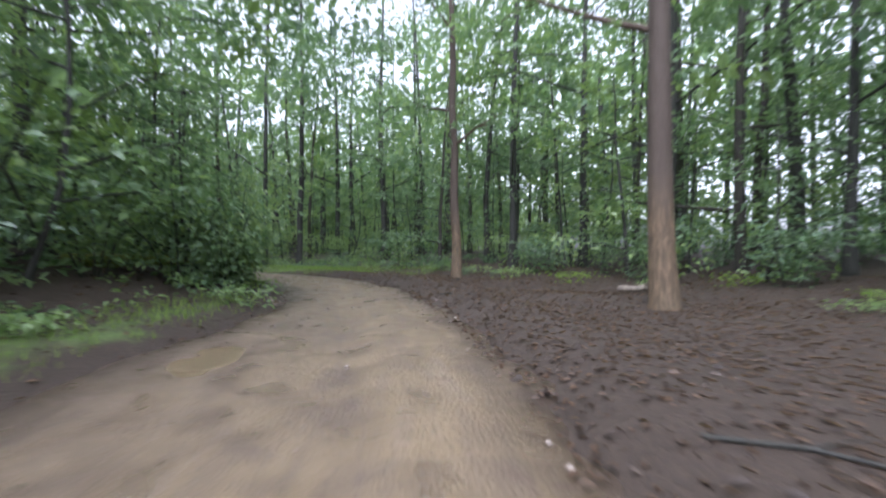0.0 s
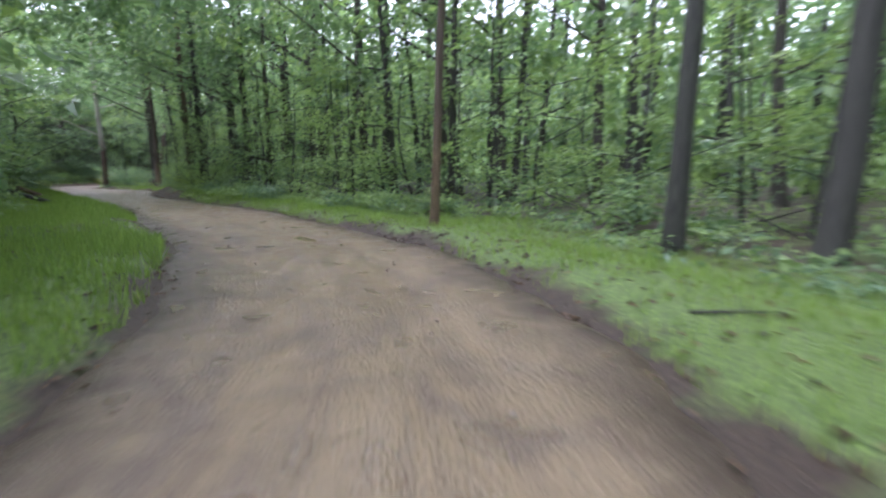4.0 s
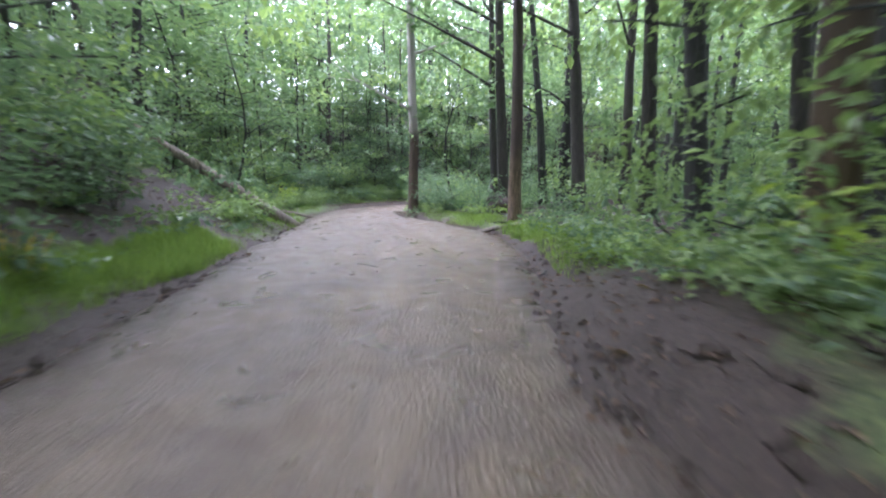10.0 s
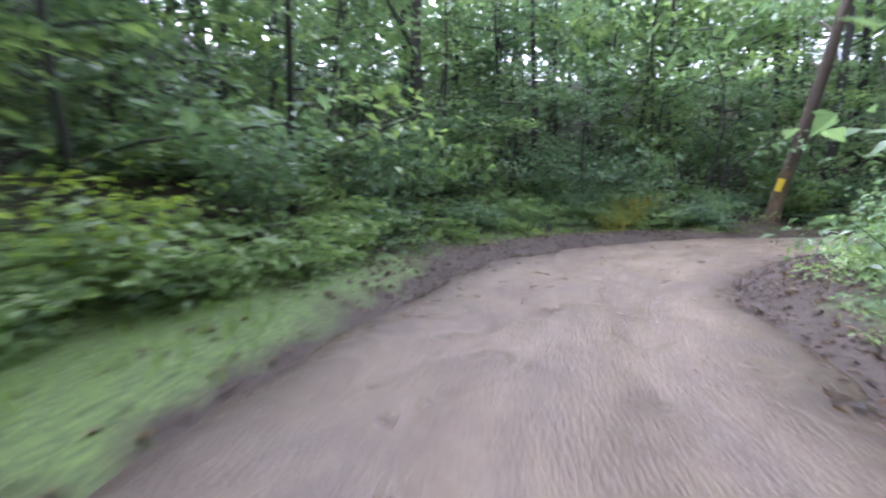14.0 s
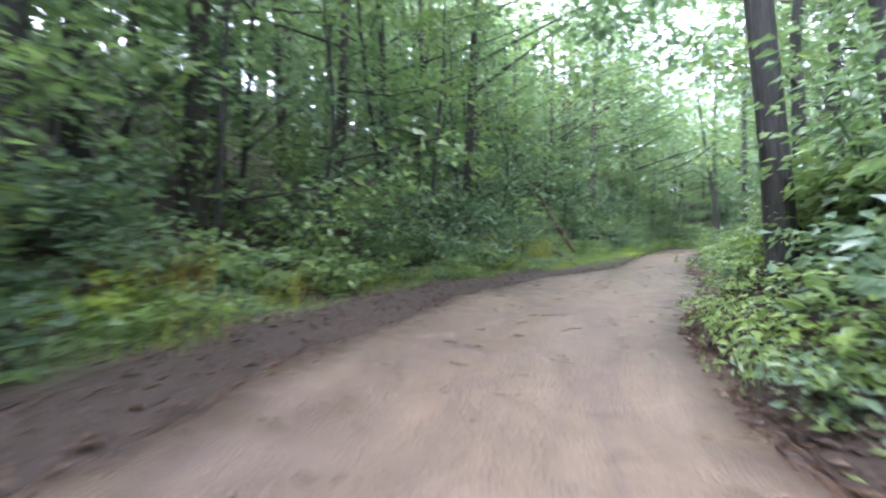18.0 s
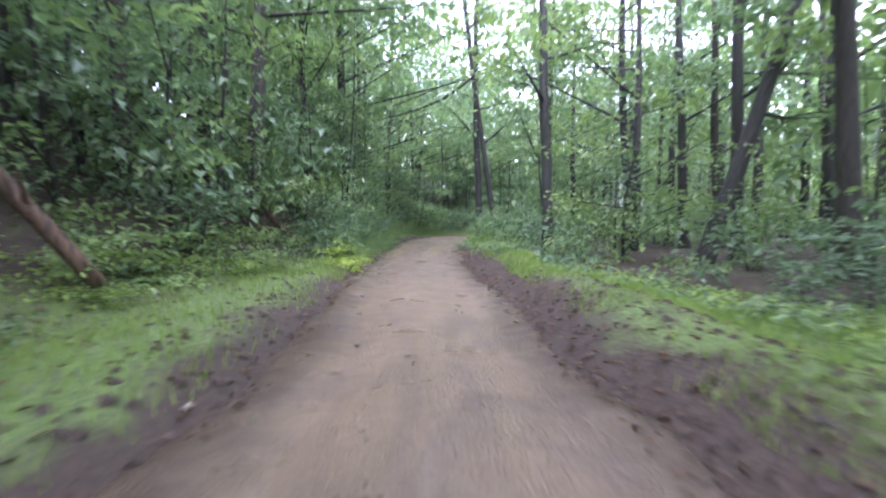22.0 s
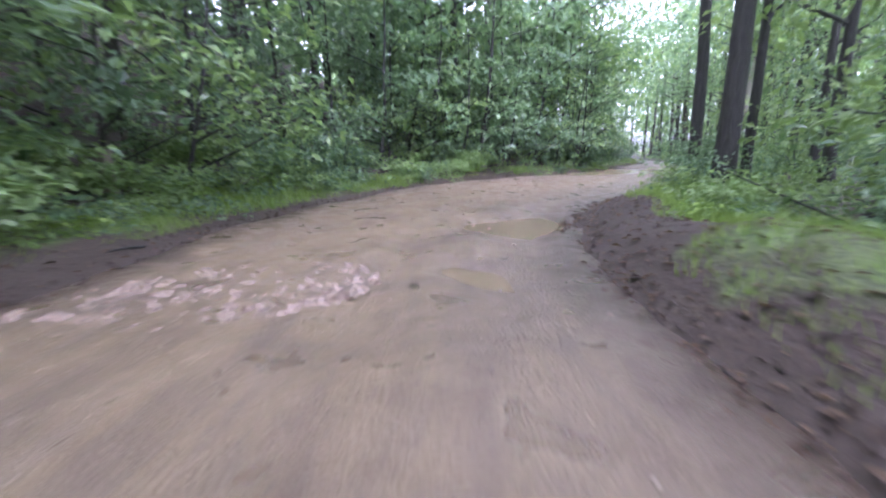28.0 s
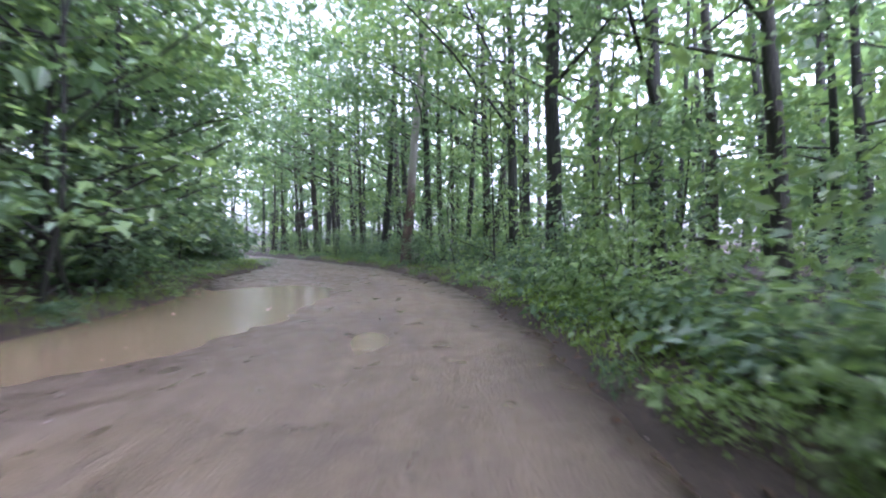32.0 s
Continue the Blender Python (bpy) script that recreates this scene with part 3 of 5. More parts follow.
def shrub_shape(seed, height, spread_, stems, leaves, leaf_len, mat, bark=BARK, low=False):
    """A woodland shrub: arching stems from one foot, with leaves in flat sprays."""
    rng = np.random.default_rng(seed)
    paths, centres, outs = [], [], []
    for i in range(stems):
        a = 2 * math.pi * (i + rng.uniform(-0.3, 0.3)) / stems
        h, w = height * rng.uniform(0.6, 1.0), spread_ * rng.uniform(0.35, 1.0)
        foot = Vector((math.cos(a) * 0.1, math.sin(a) * 0.1, -0.15))
        pts = []
        for j in range(6):
            k = j / 5
            pts.append((foot + Vector((math.cos(a) * w * k ** 1.6, math.sin(a) * w * k ** 1.6, h * (1.25 * k - 0.3 * k * k) / 0.95))
                        + Vector((rng.normal(0, 0.04), rng.normal(0, 0.04), 0)), 0.018 * (1 - 0.8 * k)))
        paths.append(pts)
        n = leaves // stems
        ks = rng.beta(2.0, 1.3, n)
        base = np.array([along_path(pts, v)[0] for v in ks])
        wide = (0.12 + 0.26 * spread_ * ks)[:, None]
        # leaves gather in a few tiers
        tier = np.round(base[:, 2] / 0.28) * 0.28
        base[:, 2] = 0.55 * tier + 0.45 * base[:, 2]
        centres.append(base + rng.normal(0, 1, (n, 3)) * np.array((1, 1, 0.22)) * wide)
        outs.append(np.array((math.cos(a), math.sin(a), 0)) + rng.normal(0, 0.5, (n, 3)))
    me = leaf_mesh("foliage", rng, np.concatenate(centres), np.concatenate(outs), leaf_len, mat)
    if low:
        return [("stem", tubes("stem", [p[::2] for p in paths], mat, 3)), ("foliage", me)]
    return [("stem", tubes("stem", [p[::2] + p[-1:]], bark, 4)) for p in paths] + [("foliage", me)]


def plant(kind, shape, x, y, z, turn=0.0, size=1.0, wide=None, tilt=(0, 0), label="", category="", group=""):
    ob = new(kind)
    ob.location, ob.rotation_euler = (x, y, z), (tilt[0], tilt[1], turn)
    ob.scale = (wide or size, wide or size, size)
    for name, me in shape:
        o = new(name, me)
        o.parent = ob
        if name == "branchwork":
            o["kind"] = "stuff"
    return tagged(ob, label, category, group)


# tall trees: bare below, with open crowns
TALL = [tree_shape(100 + i, 13 + 1.1 * i, 0.17 + 0.013 * (i % 4), BARK if i % 3 else BARK_BROWN, (2.2, 3.6, 5.2)[i % 3], 760, 0.32, LEAF_CROWN, reach=3.4) for i in range(7)]
# young trees: leafy from knee height on
YOUNG = [tree_shape(300 + i, 4.4 + 0.8 * i, 0.05 + 0.005 * i, BARK, 0.7, 680, 0.215, (LEAF_SHADE, LEAF_LIGHT, LEAF_CROWN)[i % 3], lean=0.5, limbs=11, reach=1.9) for i in range(6)]
SHRUB = [shrub_shape(400 + i, 1.2 + 0.22 * i, 0.75 + 0.1 * i, 4 + i % 2, 460, 0.175, (LEAF_SHADE, LEAF_LIGHT, LEAF_SHADE, LEAF_CROWN)[i % 4]) for i in range(8)]
HERB = [[p for p in shrub_shape(500 + i, 0.45 + 0.08 * i, 0.4, 4, 190, 0.10, (LEAF_LIGHT, LEAF_SHADE, GRASS)[i % 3], low=True)] for i in range(4)]

TALL_LABEL = "tall straight forest tree with wet dark bark and open crown"
YOUNG_LABEL = "young broadleaf tree with layered wet green leaves"
SHRUB_LABEL = "leafy green woodland shrub beside the track"
HERB_LABEL = "low clump of green leafy herbs on the verge"

# ---------------------------------------------------------------- trees that can be told apart: x, y, trunk width, look, lean
_single = [
    (4.1, 8.3, 0.50, 1, (0, 0)), (0.5, 16.9, 0.38, 1, (0, 0)), (8.3, 36.0, 0.55, 0, (0, 0)), (-3.7, 28.9, 0.45, 0, (0, 0)),
    (-8.6, 26.9, 0.38, 0, (0, 0)), (-10.4, 26.4, 0.32, 0, (0, 0.02)), (-20.0, 29.8, 0.30, 0, (0, 0.05)), (-18.5, 31.5, 0.28, 0, (0, 0.03)),
    (-59.2, 21.25, 0.48, 2, (0, 0.0)), (-52.5, 24.6, 0.42, 1, (0, 0)), (-62.4, 29.1, 0.65, 0, (0, 0)), (-42.2, 25.3, 0.41, 1, (0, 0)),
    (-39.2, 25.4, 0.38, 0, (0, 0)), (-36.8, 27.4, 0.34, 0, (0, 0)), (-28.6, 14.6, 0.30, 1, (0, 0)), (-39.8, 13.5, 0.34, 1, (0.05, 0.0)),
    (-15.3, 25.4, 0.21, 1, (0, 0)), (-30.5, 33.6, 0.70, 0, (0, 0)), (-79.6, 27.8, 0.52, 1, (-0.16, 0.2)), (-73.4, 33.2, 0.28, 0, (0.05, -0.12)),
    (-72.2, 33.6, 0.22, 0, (0.04, -0.12)), (-68.9, 45.8, 0.52, 0, (0, 0)), (-68.2, 46.3, 0.46, 0, (0, 0)), (-66.3, 62.2, 0.42, 0, (0, 0)),
    (-63.4, 58.2, 0.50, 0, (0.06, 0.34)), (-61.6, 58.9, 0.42, 0, (0, -0.05)), (-66.4, 70.2, 0.42, 0, (0, 0)), (-66.8, 66.3, 0.28, 0, (0.02, -0.14)),
    (-55.7, 84.6, 0.52, 0, (0, 0)), (-53.9, 86.6, 0.35, 0, (0, 0)), (-52.6, 85.9, 0.3, 0, (0, 0)), (-56.0, 81.6, 0.32, 0, (0.2, 0.42)),
    (-39.1, 91.7, 0.46, 0, (0.02, 0.02)), (-31.9, 99.2, 0.50, 2, (0.11, 0.05)), (-46.0, 87.4, 0.36, 0, (0, 0)), (-44.3, 86.2, 0.32, 0, (0, 0)), (11.3, 14.2, 0.45, 0, (0, -0.04)), (12.6, 19.5, 0.4, 0, (0, 0.03))]
SINGLE = []
for i in range(9):
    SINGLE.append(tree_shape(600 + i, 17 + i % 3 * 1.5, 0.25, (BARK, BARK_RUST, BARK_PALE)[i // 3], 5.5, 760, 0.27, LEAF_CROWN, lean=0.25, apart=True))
SINGLE_LABEL = ("forest tree with dark rain-wet bark near the track", "forest tree with brown ridged bark near the track",
                "slender leaning tree, trunk pale above and brown below")
placed, marked, boughed = [], None, None
for i, (x, y, wide, kind, tilt) in enumerate(_single):
    z = float(ground_z(x, y)[0])
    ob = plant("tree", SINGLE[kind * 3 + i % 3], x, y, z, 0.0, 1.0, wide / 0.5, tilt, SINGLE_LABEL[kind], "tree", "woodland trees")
    placed.append((x, y))
    if (x, y) == (-66.4, 70.2):
        boughed = ob
    if (x, y) == (-79.6, 27.8):
        marked = tagged(ob, "brown-barked leaning tree with a yellow painted blaze")

# ---------------------------------------------------------------- the wood round them
wood = np.random.default_rng(77)


# kept free of tall plants: the leaning trunk, the marked tree, and the gaps through which they show
CLEAR = [(-4.5, 7.5, -7.3, 10.6, 1.2), (-56.4, 18.4, -58.4, 14.2, 1.0), (-35.2, 13.4, -33.5, 17.4, 1.2), (-76.0, 53.0, -78.3, 53.0, 1.2), (-31.4, 15.2, -30.6, 18.5, 0.9), (-37.2, 15.9, -36.1, 17.9, 0.8), (-57.4, 24.3, -56.0, 23.0, 0.9), (-53.7, 17.6, -53.2, 12.2, 1.5), (-51.5, 18.6, -54.9, 16.6, 1.2), (-45.5, 17.8, -53.0, 17.2, 0.9), (-47.0, 16.6, -53.2, 14.6, 0.9), (-74.6, 25.0, -79.4, 27.7, 1.7), (-70.8, 53.5, -66.9, 61.2, 1.0),
         (-66.5, 55.5, -63.6, 58.0, 1.2)]


def in_clear(x, y, shrink=1.0):
    for x1, y1, x2, y2, r in CLEAR:
        k = max(0.0, min(1.0, ((x - x1) * (x2 - x1) + (y - y1) * (y2 - y1)) / ((x2 - x1) ** 2 + (y2 - y1) ** 2)))
        if math.hypot(x - x1 - k * (x2 - x1), y - y1 - k * (y2 - y1)) < r * shrink:
            return True
    return False


# candidate places, spread evenly over the whole wood
_cx, _cy = wood.uniform(-140, 65, 130000), wood.uniform(-45, 185, 130000)
_ct, _co = nearest(_cx, _cy)
_cout = beyond(_ct, _co) - np.where(_co > 0, VERGE_L(_ct), VERGE_R(_ct))
_cz = ground_z(_cx, _cy, _ct, _co)


def row(lo, hi, step, side, near, deep, anywhere=False):
    """Places one after another along the verge, side 1 for left."""
    got, tau = [], lo
    while tau < hi:
        edge = float(EDGE_L(tau) + VERGE_L(tau)) if side > 0 else float(EDGE_R(tau) + VERGE_R(tau))
        off = side * (edge + near + deep * wood.random())
        j = int((tau + 8) / 0.06)
        x, y = CX[j] - TY[j] * off, CY[j] + TX[j] * off
        t2, o2 = nearest(x, y)
        if float(beyond(t2, o2)[0]) > (-0.1 if anywhere else 0.2) and not in_clear(x, y, 0.7 if anywhere else 1.0):
            got.append((x, y, float(ground_z(x, y, t2, o2)[0])))
            low_plants.append((x, y))
        tau += step * wood.uniform(0.7, 1.3)
    return got


def spots(count, lo, hi, near, far, gap, side, taken, power=1.0, shrink=1.0):
    """Places past the verge, between near and far metres of it, at least gap metres apart; power draws them towards the track."""
    ok = (_ct > lo) & (_ct < hi) & (_cout > near) & (_cout < far)
    if side != "both":
        ok &= (_co > 0) == (side == "left")
    pick = np.flatnonzero(ok)
    weight = (1.02 - (_cout[pick] - near) / (far - near)) ** (power - 1)
    pick = pick[np.argsort(wood.exponential(1.0, len(pick)) / weight)]
    got = []
    known = np.array(taken) if taken else np.zeros((0, 2))
    for i in pick:
        x, y = float(_cx[i]), float(_cy[i])
        if len(known) and ((known - (x, y)) ** 2).sum(1).min() < gap * gap:
            continue
        if in_clear(x, y, shrink):
            continue
        got.append((x, y, float(_cz[i])))
        known = np.vstack([known, (x, y)])
        taken.append((x, y))
        if len(got) >= count:
            break
    return got


def width_of(shape):
    """How far the leaves of a plant reach sideways below the height of a car roof and a half."""
    me = shape[-1][1]
    co = np.empty(len(me.vertices) * 3, np.float32)
    me.vertices.foreach_get("co", co)
    co = co.reshape(-1, 3)
    r = np.hypot(co[:, 0], co[:, 1])[co[:, 2] < 3.5]
    return float(np.percentile(r, 99.5)) if len(r) else 0.1


WIDTHS = {}


def scatter(kind, shapes, places, low, high, label, category, group, facing=False):
    for i, (x, y, z) in enumerate(places):
        s = wood.uniform(low, high)
        k = int(wood.integers(len(shapes)))
        wide = s * wood.uniform(0.85, 1.15)
        reach = WIDTHS.setdefault(id(shapes[k]), width_of(shapes[k]))
        room = abs(float(nearest(x, y)[1][0])) - 1.35        # nothing hangs into the way of a car
        if reach * wide > room:
            wide = max(room / reach, 0.3 * s)
        turn = wood.uniform(0, 6.28)
        if facing:
            j = int(((CX - x) ** 2 + (CY - y) ** 2).argmin())
            turn = math.atan2(CY[j] - y, CX[j] - x) + wood.uniform(-0.5, 0.5)
        plant(kind, shapes[k], x, y, z - 0.05, turn, s, wide, (0, 0), label, category, group)


# trees whose long boughs arch over the track
ARCH = [tree_shape(700 + i, 15 + 1.2 * i, 0.2, BARK if i % 2 else BARK_BROWN, 6.5, 1300, 0.28, (LEAF_CROWN, LEAF_LIGHT)[i % 2], lean=0.5, limbs=9, reach=5.2) for i in range(4)]
scatter("tree", ARCH, [q for q in spots(26, -1, 43, 3.0, 8, 4.5, "left", placed) if not 12.2 < float(nearest(q[0], q[1])[0][0]) < 17.4], 0.85, 1.1, "tall tree whose leafy boughs arch over the track", "tree", "woodland trees")
scatter("tree", ARCH, spots(20, -1, 43, 3.2, 8, 5.5, "right", placed), 0.85, 1.1, "tall tree whose leafy boughs arch over the track", "tree", "woodland trees")
# and the tallest, whose crowns meet over its straight runs
ROOF = [tree_shape(740 + i, 17 + 1.3 * i, 0.23, BARK if i % 2 else BARK_BROWN, 6.6, 1200, 0.35, (LEAF_CROWN, LEAF_LIGHT)[i % 2], lean=0.5, limbs=12, reach=6.8, oneway=True) for i in range(3)]
for lo, hi in ((6.0, 12.0), (19.5, 26.0), (30, 40)):
    for side in ("left", "right"):
        scatter("tree", ROOF, spots(int(1.7 * (hi - lo)), lo, hi, 3.0 if side == "left" else 3.4, 7.0 if side == "left" else 7.5, 3.0, side, placed), 0.85, 1.1, "tall tree whose crown closes over the track", "tree", "woodland trees", True)
scatter("tree", ROOF, spots(9, 12.0, 17.0, 1.5, 8, 3.0, "right", placed), 0.9, 1.15, "tall tree whose crown closes over the track", "tree", "woodland trees", True)
scatter("tree", ROOF, spots(12, 26.5, 30.5, 1.2, 10, 3.0, "left", placed), 0.9, 1.15, "tall tree whose crown closes over the track", "tree", "woodland trees", True)
scatter("tree", TALL, spots(105, -2, 43, 2.8, 16, 1.9, "right", placed, 1.4), 0.75, 1.25, TALL_LABEL, "tree", "woodland trees")
scatter("tree", TALL, spots(76, -2, 43, 4.0, 20, 2.2, "left", placed, 1.2), 0.75, 1.2, TALL_LABEL, "tree", "woodland trees")
scatter("tree", TALL, spots(16, 12.4, 18.2, 4.0, 13, 2.0, "left", placed), 0.85, 1.15, TALL_LABEL, "tree", "woodland trees")
low_plants = list(placed)
LIGHT_YOUNG = [YOUNG[1], YOUNG[4]]
for lo, hi, step, side, near, deep, size, shapes in ((31.6, 35.2, 0.22, 1, 0.5, 1.6, 1.25, YOUNG), (28.2, 31.4, 0.3, 1, 0.9, 1.2, 1.1, YOUNG), (24.9, 27.2, 0.28, 1, 0.8, 1.0, 1.0, YOUNG),
                                             (9.4, 11.0, 0.2, -1, 0.3, 1.0, 0.75, LIGHT_YOUNG), (5.0, 9.4, 0.22, -1, 0.6, 2.6, 0.8, LIGHT_YOUNG), (-1, 4.4, 0.3, -1, 2.5, 5.0, 0.9, YOUNG), (1.8, 4.4, 0.3, 1, 0.9, 1.2, 0.9, YOUNG), (12.8, 15.2, 0.4, 1, 1.6, 2.6, 0.7, LIGHT_YOUNG)):
    scatter("sapling", shapes, row(lo, hi, step, side, near, deep), size * 0.8, size * 1.15, YOUNG_LABEL, "young tree", "young trees")
for lo, hi, step, side, size in ((1.6, 4.6, 0.2, 1, 0.95), (16.9, 19.0, 0.16, 1, 0.75), (24.6, 27.4, 0.2, 1, 0.85), (13.2, 15.4, 0.22, -1, 0.8), (24.8, 27.2, 0.22, -1, 0.85),
                                 (30.8, 34.0, 0.24, -1, 0.85), (2.4, 4.8, 0.13, 1, 1.1), (19.6, 23.2, 0.3, 1, 0.85), (15.6, 19.2, 0.3, -1, 0.7)):
    scatter("shrub", SHRUB, row(lo, hi, step, side, 0.25, 0.5), size * 0.8, size * 1.2, SHRUB_LABEL, "shrub", "woodland shrubs")
scatter("sapling", YOUNG, spots(150, -2, 41, 1.0, 7.0, 0.9, "left", low_plants, 2.0), 0.85, 1.35, YOUNG_LABEL, "young tree", "young trees")
scatter("sapling", YOUNG, spots(88, -2, 41, 1.4, 13, 1.5, "right", low_plants, 1.6), 0.6, 1.05, YOUNG_LABEL, "young tree", "young trees")
scatter("shrub", SHRUB, spots(115, -2, 39, 0.4, 4.5, 0.7, "left", low_plants, 2.2, 0.6), 0.8, 1.3, SHRUB_LABEL, "shrub", "woodland shrubs")
scatter("shrub", SHRUB, spots(95, -2, 39, 0.45, 6, 0.8, "right", low_plants, 2.2), 0.5, 0.9, SHRUB_LABEL, "shrub", "woodland shrubs")
scatter("herb_clump", HERB, spots(240, 0, 37, -0.7, 1.2, 0.45, "both", low_plants), 0.7, 1.3, HERB_LABEL, "herbs", "verge herbs")


def joined(name, shapes, places, low, high, label, category):
    """Small plants past counting, grown from the same shapes: their leaves in one mesh for each look."""
    heap = {}
    for x, y, z in places:
        k, s, a = int(wood.integers(len(shapes))), wood.uniform(low, high), wood.uniform(0, 6.28)
        me = shapes[k][-1][1]
        co = np.empty(len(me.vertices) * 3, np.float32)
        me.vertices.foreach_get("co", co)
        co = co.reshape(-1, 3)
        room = abs(float(nearest(x, y)[1][0])) - 1.3
        wide = min(s, max(room, 0.2) / max(float(np.hypot(co[:, 0], co[:, 1]).max()), 0.1))
        c, d = math.cos(a), math.sin(a)
        heap.setdefault(me.materials[0], []).append(np.stack([x + (co[:, 0] * c - co[:, 1] * d) * wide, y + (co[:, 0] * d + co[:, 1] * c) * wide, z - 0.04 + co[:, 2] * s], 1))
    for mat, parts in heap.items():
        v = np.concatenate(parts)
        tagged(new(name, mesh_from(name, v, np.arange(len(v)).reshape(-1, 4), mat, soft=False)), label, category, kind="stuff")


# leafy banks: low shrubs and herbs that hang down to the edge of the clay
BANK = [shrub_shape(800 + i, 0.75 + 0.12 * i, 0.7, 6, 310, 0.165, (LEAF_LIGHT, LEAF_LIGHT, LEAF_SHADE)[i % 3]) for i in range(5)]
bank_places, herb_places = [], []
for lo, hi, step, side, near, deep in ((12.4, 17.4, 0.10, 1, -0.5, 1.3), (17.0, 20.5, 0.12, 1, -0.3, 1.2), (20.5, 24.4, 0.2, 1, 0.0, 1.0), (24.4, 27.6, 0.12, 1, -0.3, 1.0), (27.6, 32.0, 0.14, 1, 0.0, 1.2),
                                       (6.2, 9.2, 0.07, -1, -0.6, 1.5), (9.0, 11.2, 0.12, -1, -0.3, 1.1), (13.4, 19.0, 0.2, -1, 0.1, 1.2), (24.8, 28.0, 0.16, -1, -0.1, 1.0), (5.0, 9.6, 0.13, 1, 0.0, 1.3), (29.8, 33.5, 0.16, -1, -0.1, 1.0)):
    bank_places += row(lo, hi, step, side, near, deep, True)
for lo, hi, step, deep in ((12.6, 15.8, 0.035, 5.0), (15.8, 18.6, 0.04, 3.2), (28.0, 32.0, 0.06, 3.0)):
    bank_places += row(lo, hi, step, 1, -0.2, deep, True)
bank_places += row(18.2, 19.7, 0.05, -1, -0.1, 2.4, True) + row(18.0, 20.8, 0.09, -1, 0.3, 2.6, True) + row(24.6, 27.2, 0.06, 1, -0.45, 1.6, True)
joined("bank_shrubs", BANK, bank_places, 0.55, 1.0, "light green leafy shrubs hanging over the bank foot", "undergrowth")
for lo, hi, step, side in ((12.2, 20.5, 0.12, 1), (21, 27.6, 0.16, 1), (28, 33, 0.16, 1), (13.0, 20.5, 0.14, -1), (24.5, 28, 0.16, -1), (30, 34, 0.16, -1), (18.1, 19.9, 0.03, -1), (9.2, 11.4, 0.04, -1), (21.2, 24.4, 0.06, -1), (19.8, 24, 0.08, 1)):
    herb_places += row(lo, hi, step, side, -0.45, 0.8, True)
joined("bank_herbs", HERB, herb_places, 0.55, 1.1, "low green herbs along the edge of the clay", "undergrowth")
# a tall dark wall of young trees on the outer side of the bends
scatter("sapling", YOUNG, spots(34, 14.2, 19.5, 3.0, 10, 1.5, "left", low_plants, 1.2), 1.2, 1.7, YOUNG_LABEL, "young tree", "young trees")
scatter("sapling", YOUNG, spots(24, 22.0, 27.0, 1.8, 8, 1.4, "left", low_plants, 1.2), 1.2, 1.6, YOUNG_LABEL, "young tree", "young trees")
for side in ("left", "right"):
    scatter("tree", ROOF, spots(3, 8.5, 12.0, 3.5, 8, 2.2, side, placed), 0.9, 1.15, "tall tree whose crown closes over the track", "tree", "woodland trees", True)
# a few young sprays, their sunlit look put into a brighter leaf colour
BRIGHT = [shrub_shape(830 + i, 0.7 + 0.9 * i, 0.6 + 0.3 * i, 5, 420, 0.13, LEAF_BRIGHT) for i in range(2)]
for x, y, k in ((-38.9, 25.2, 1), (-40.3, 24.7, 1), (-80.7, 29.6, 1), (-80.4, 30.8, 0), (-73.4, 59.4, 0), (-73.9, 60.6, 0), (-60.9, 14.6, 1), (-63.1, 14.4, 1), (-70.7, 31.5, 1)):
    plant("shrub", BRIGHT[k], x, y, float(ground_z(x, y)[0]) - 0.05, wood.uniform(0, 6.28), 0.9, None, (0, 0), "bright yellow-green young shrub near the track", "shrub", "woodland shrubs")


def clumps(name, places, label, category, low, high, per, radius, length, mat, flat=0.45, seed=1):
    """Foliage past counting: clumps of leaves over many places, joined."""
    rng = np.random.default_rng(seed)
    p = np.array(places)
    n = len(p)
    c = np.repeat(p, per, axis=0)
    lift = np.repeat(rng.uniform(low, high, n), per)
    wide = np.repeat(radius * rng.uniform(0.6, 1.3, n), per)[:, None]
    r = rng.normal(0, 1, (n * per, 3))
    r /= np.linalg.norm(r, axis=1, keepdims=True)
    r *= rng.random((n * per, 1)) ** 0.45
    c = c + r * wide * np.array((1, 1, flat))
    c[:, 2] += lift
    along = r * (1, 1, 0.3) + rng.normal(0, 0.5, (n * per, 3)) - (0, 0, 0.25)
    normal = rng.normal(0, 0.5, (n * per, 3)) + (0, 0, 1)
    size = np.repeat(length * rng.uniform(0.7, 1.3, n), per) * rng.uniform(0.6, 1.3, n * per)
    v, f = leaf_quads(c, along, normal, size, size * 0.6)
    return tagged(new(name, mesh_from(name, v, f, mat, soft=False)), label, category, kind="stuff")


# thicket on the slopes behind the shrubs
thick = spots(640, -3, 43, 0.6, 12, 0.7, "left", [], 2.0, 0.5) + spots(400, -3, 43, 1.2, 14, 0.9, "right", [], 1.6, 0.5)
clumps("thicket", thick[::2], "dense green undergrowth on the forest slope", "undergrowth", 0.1, 1.5, 120, 1.05, 0.175, LEAF_SHADE, 0.55, 11)
clumps("thicket", thick[1::2], "dense light green undergrowth between the trees", "undergrowth", 0.1, 1.7, 120, 1.05, 0.175, LEAF_LIGHT, 0.55, 12)

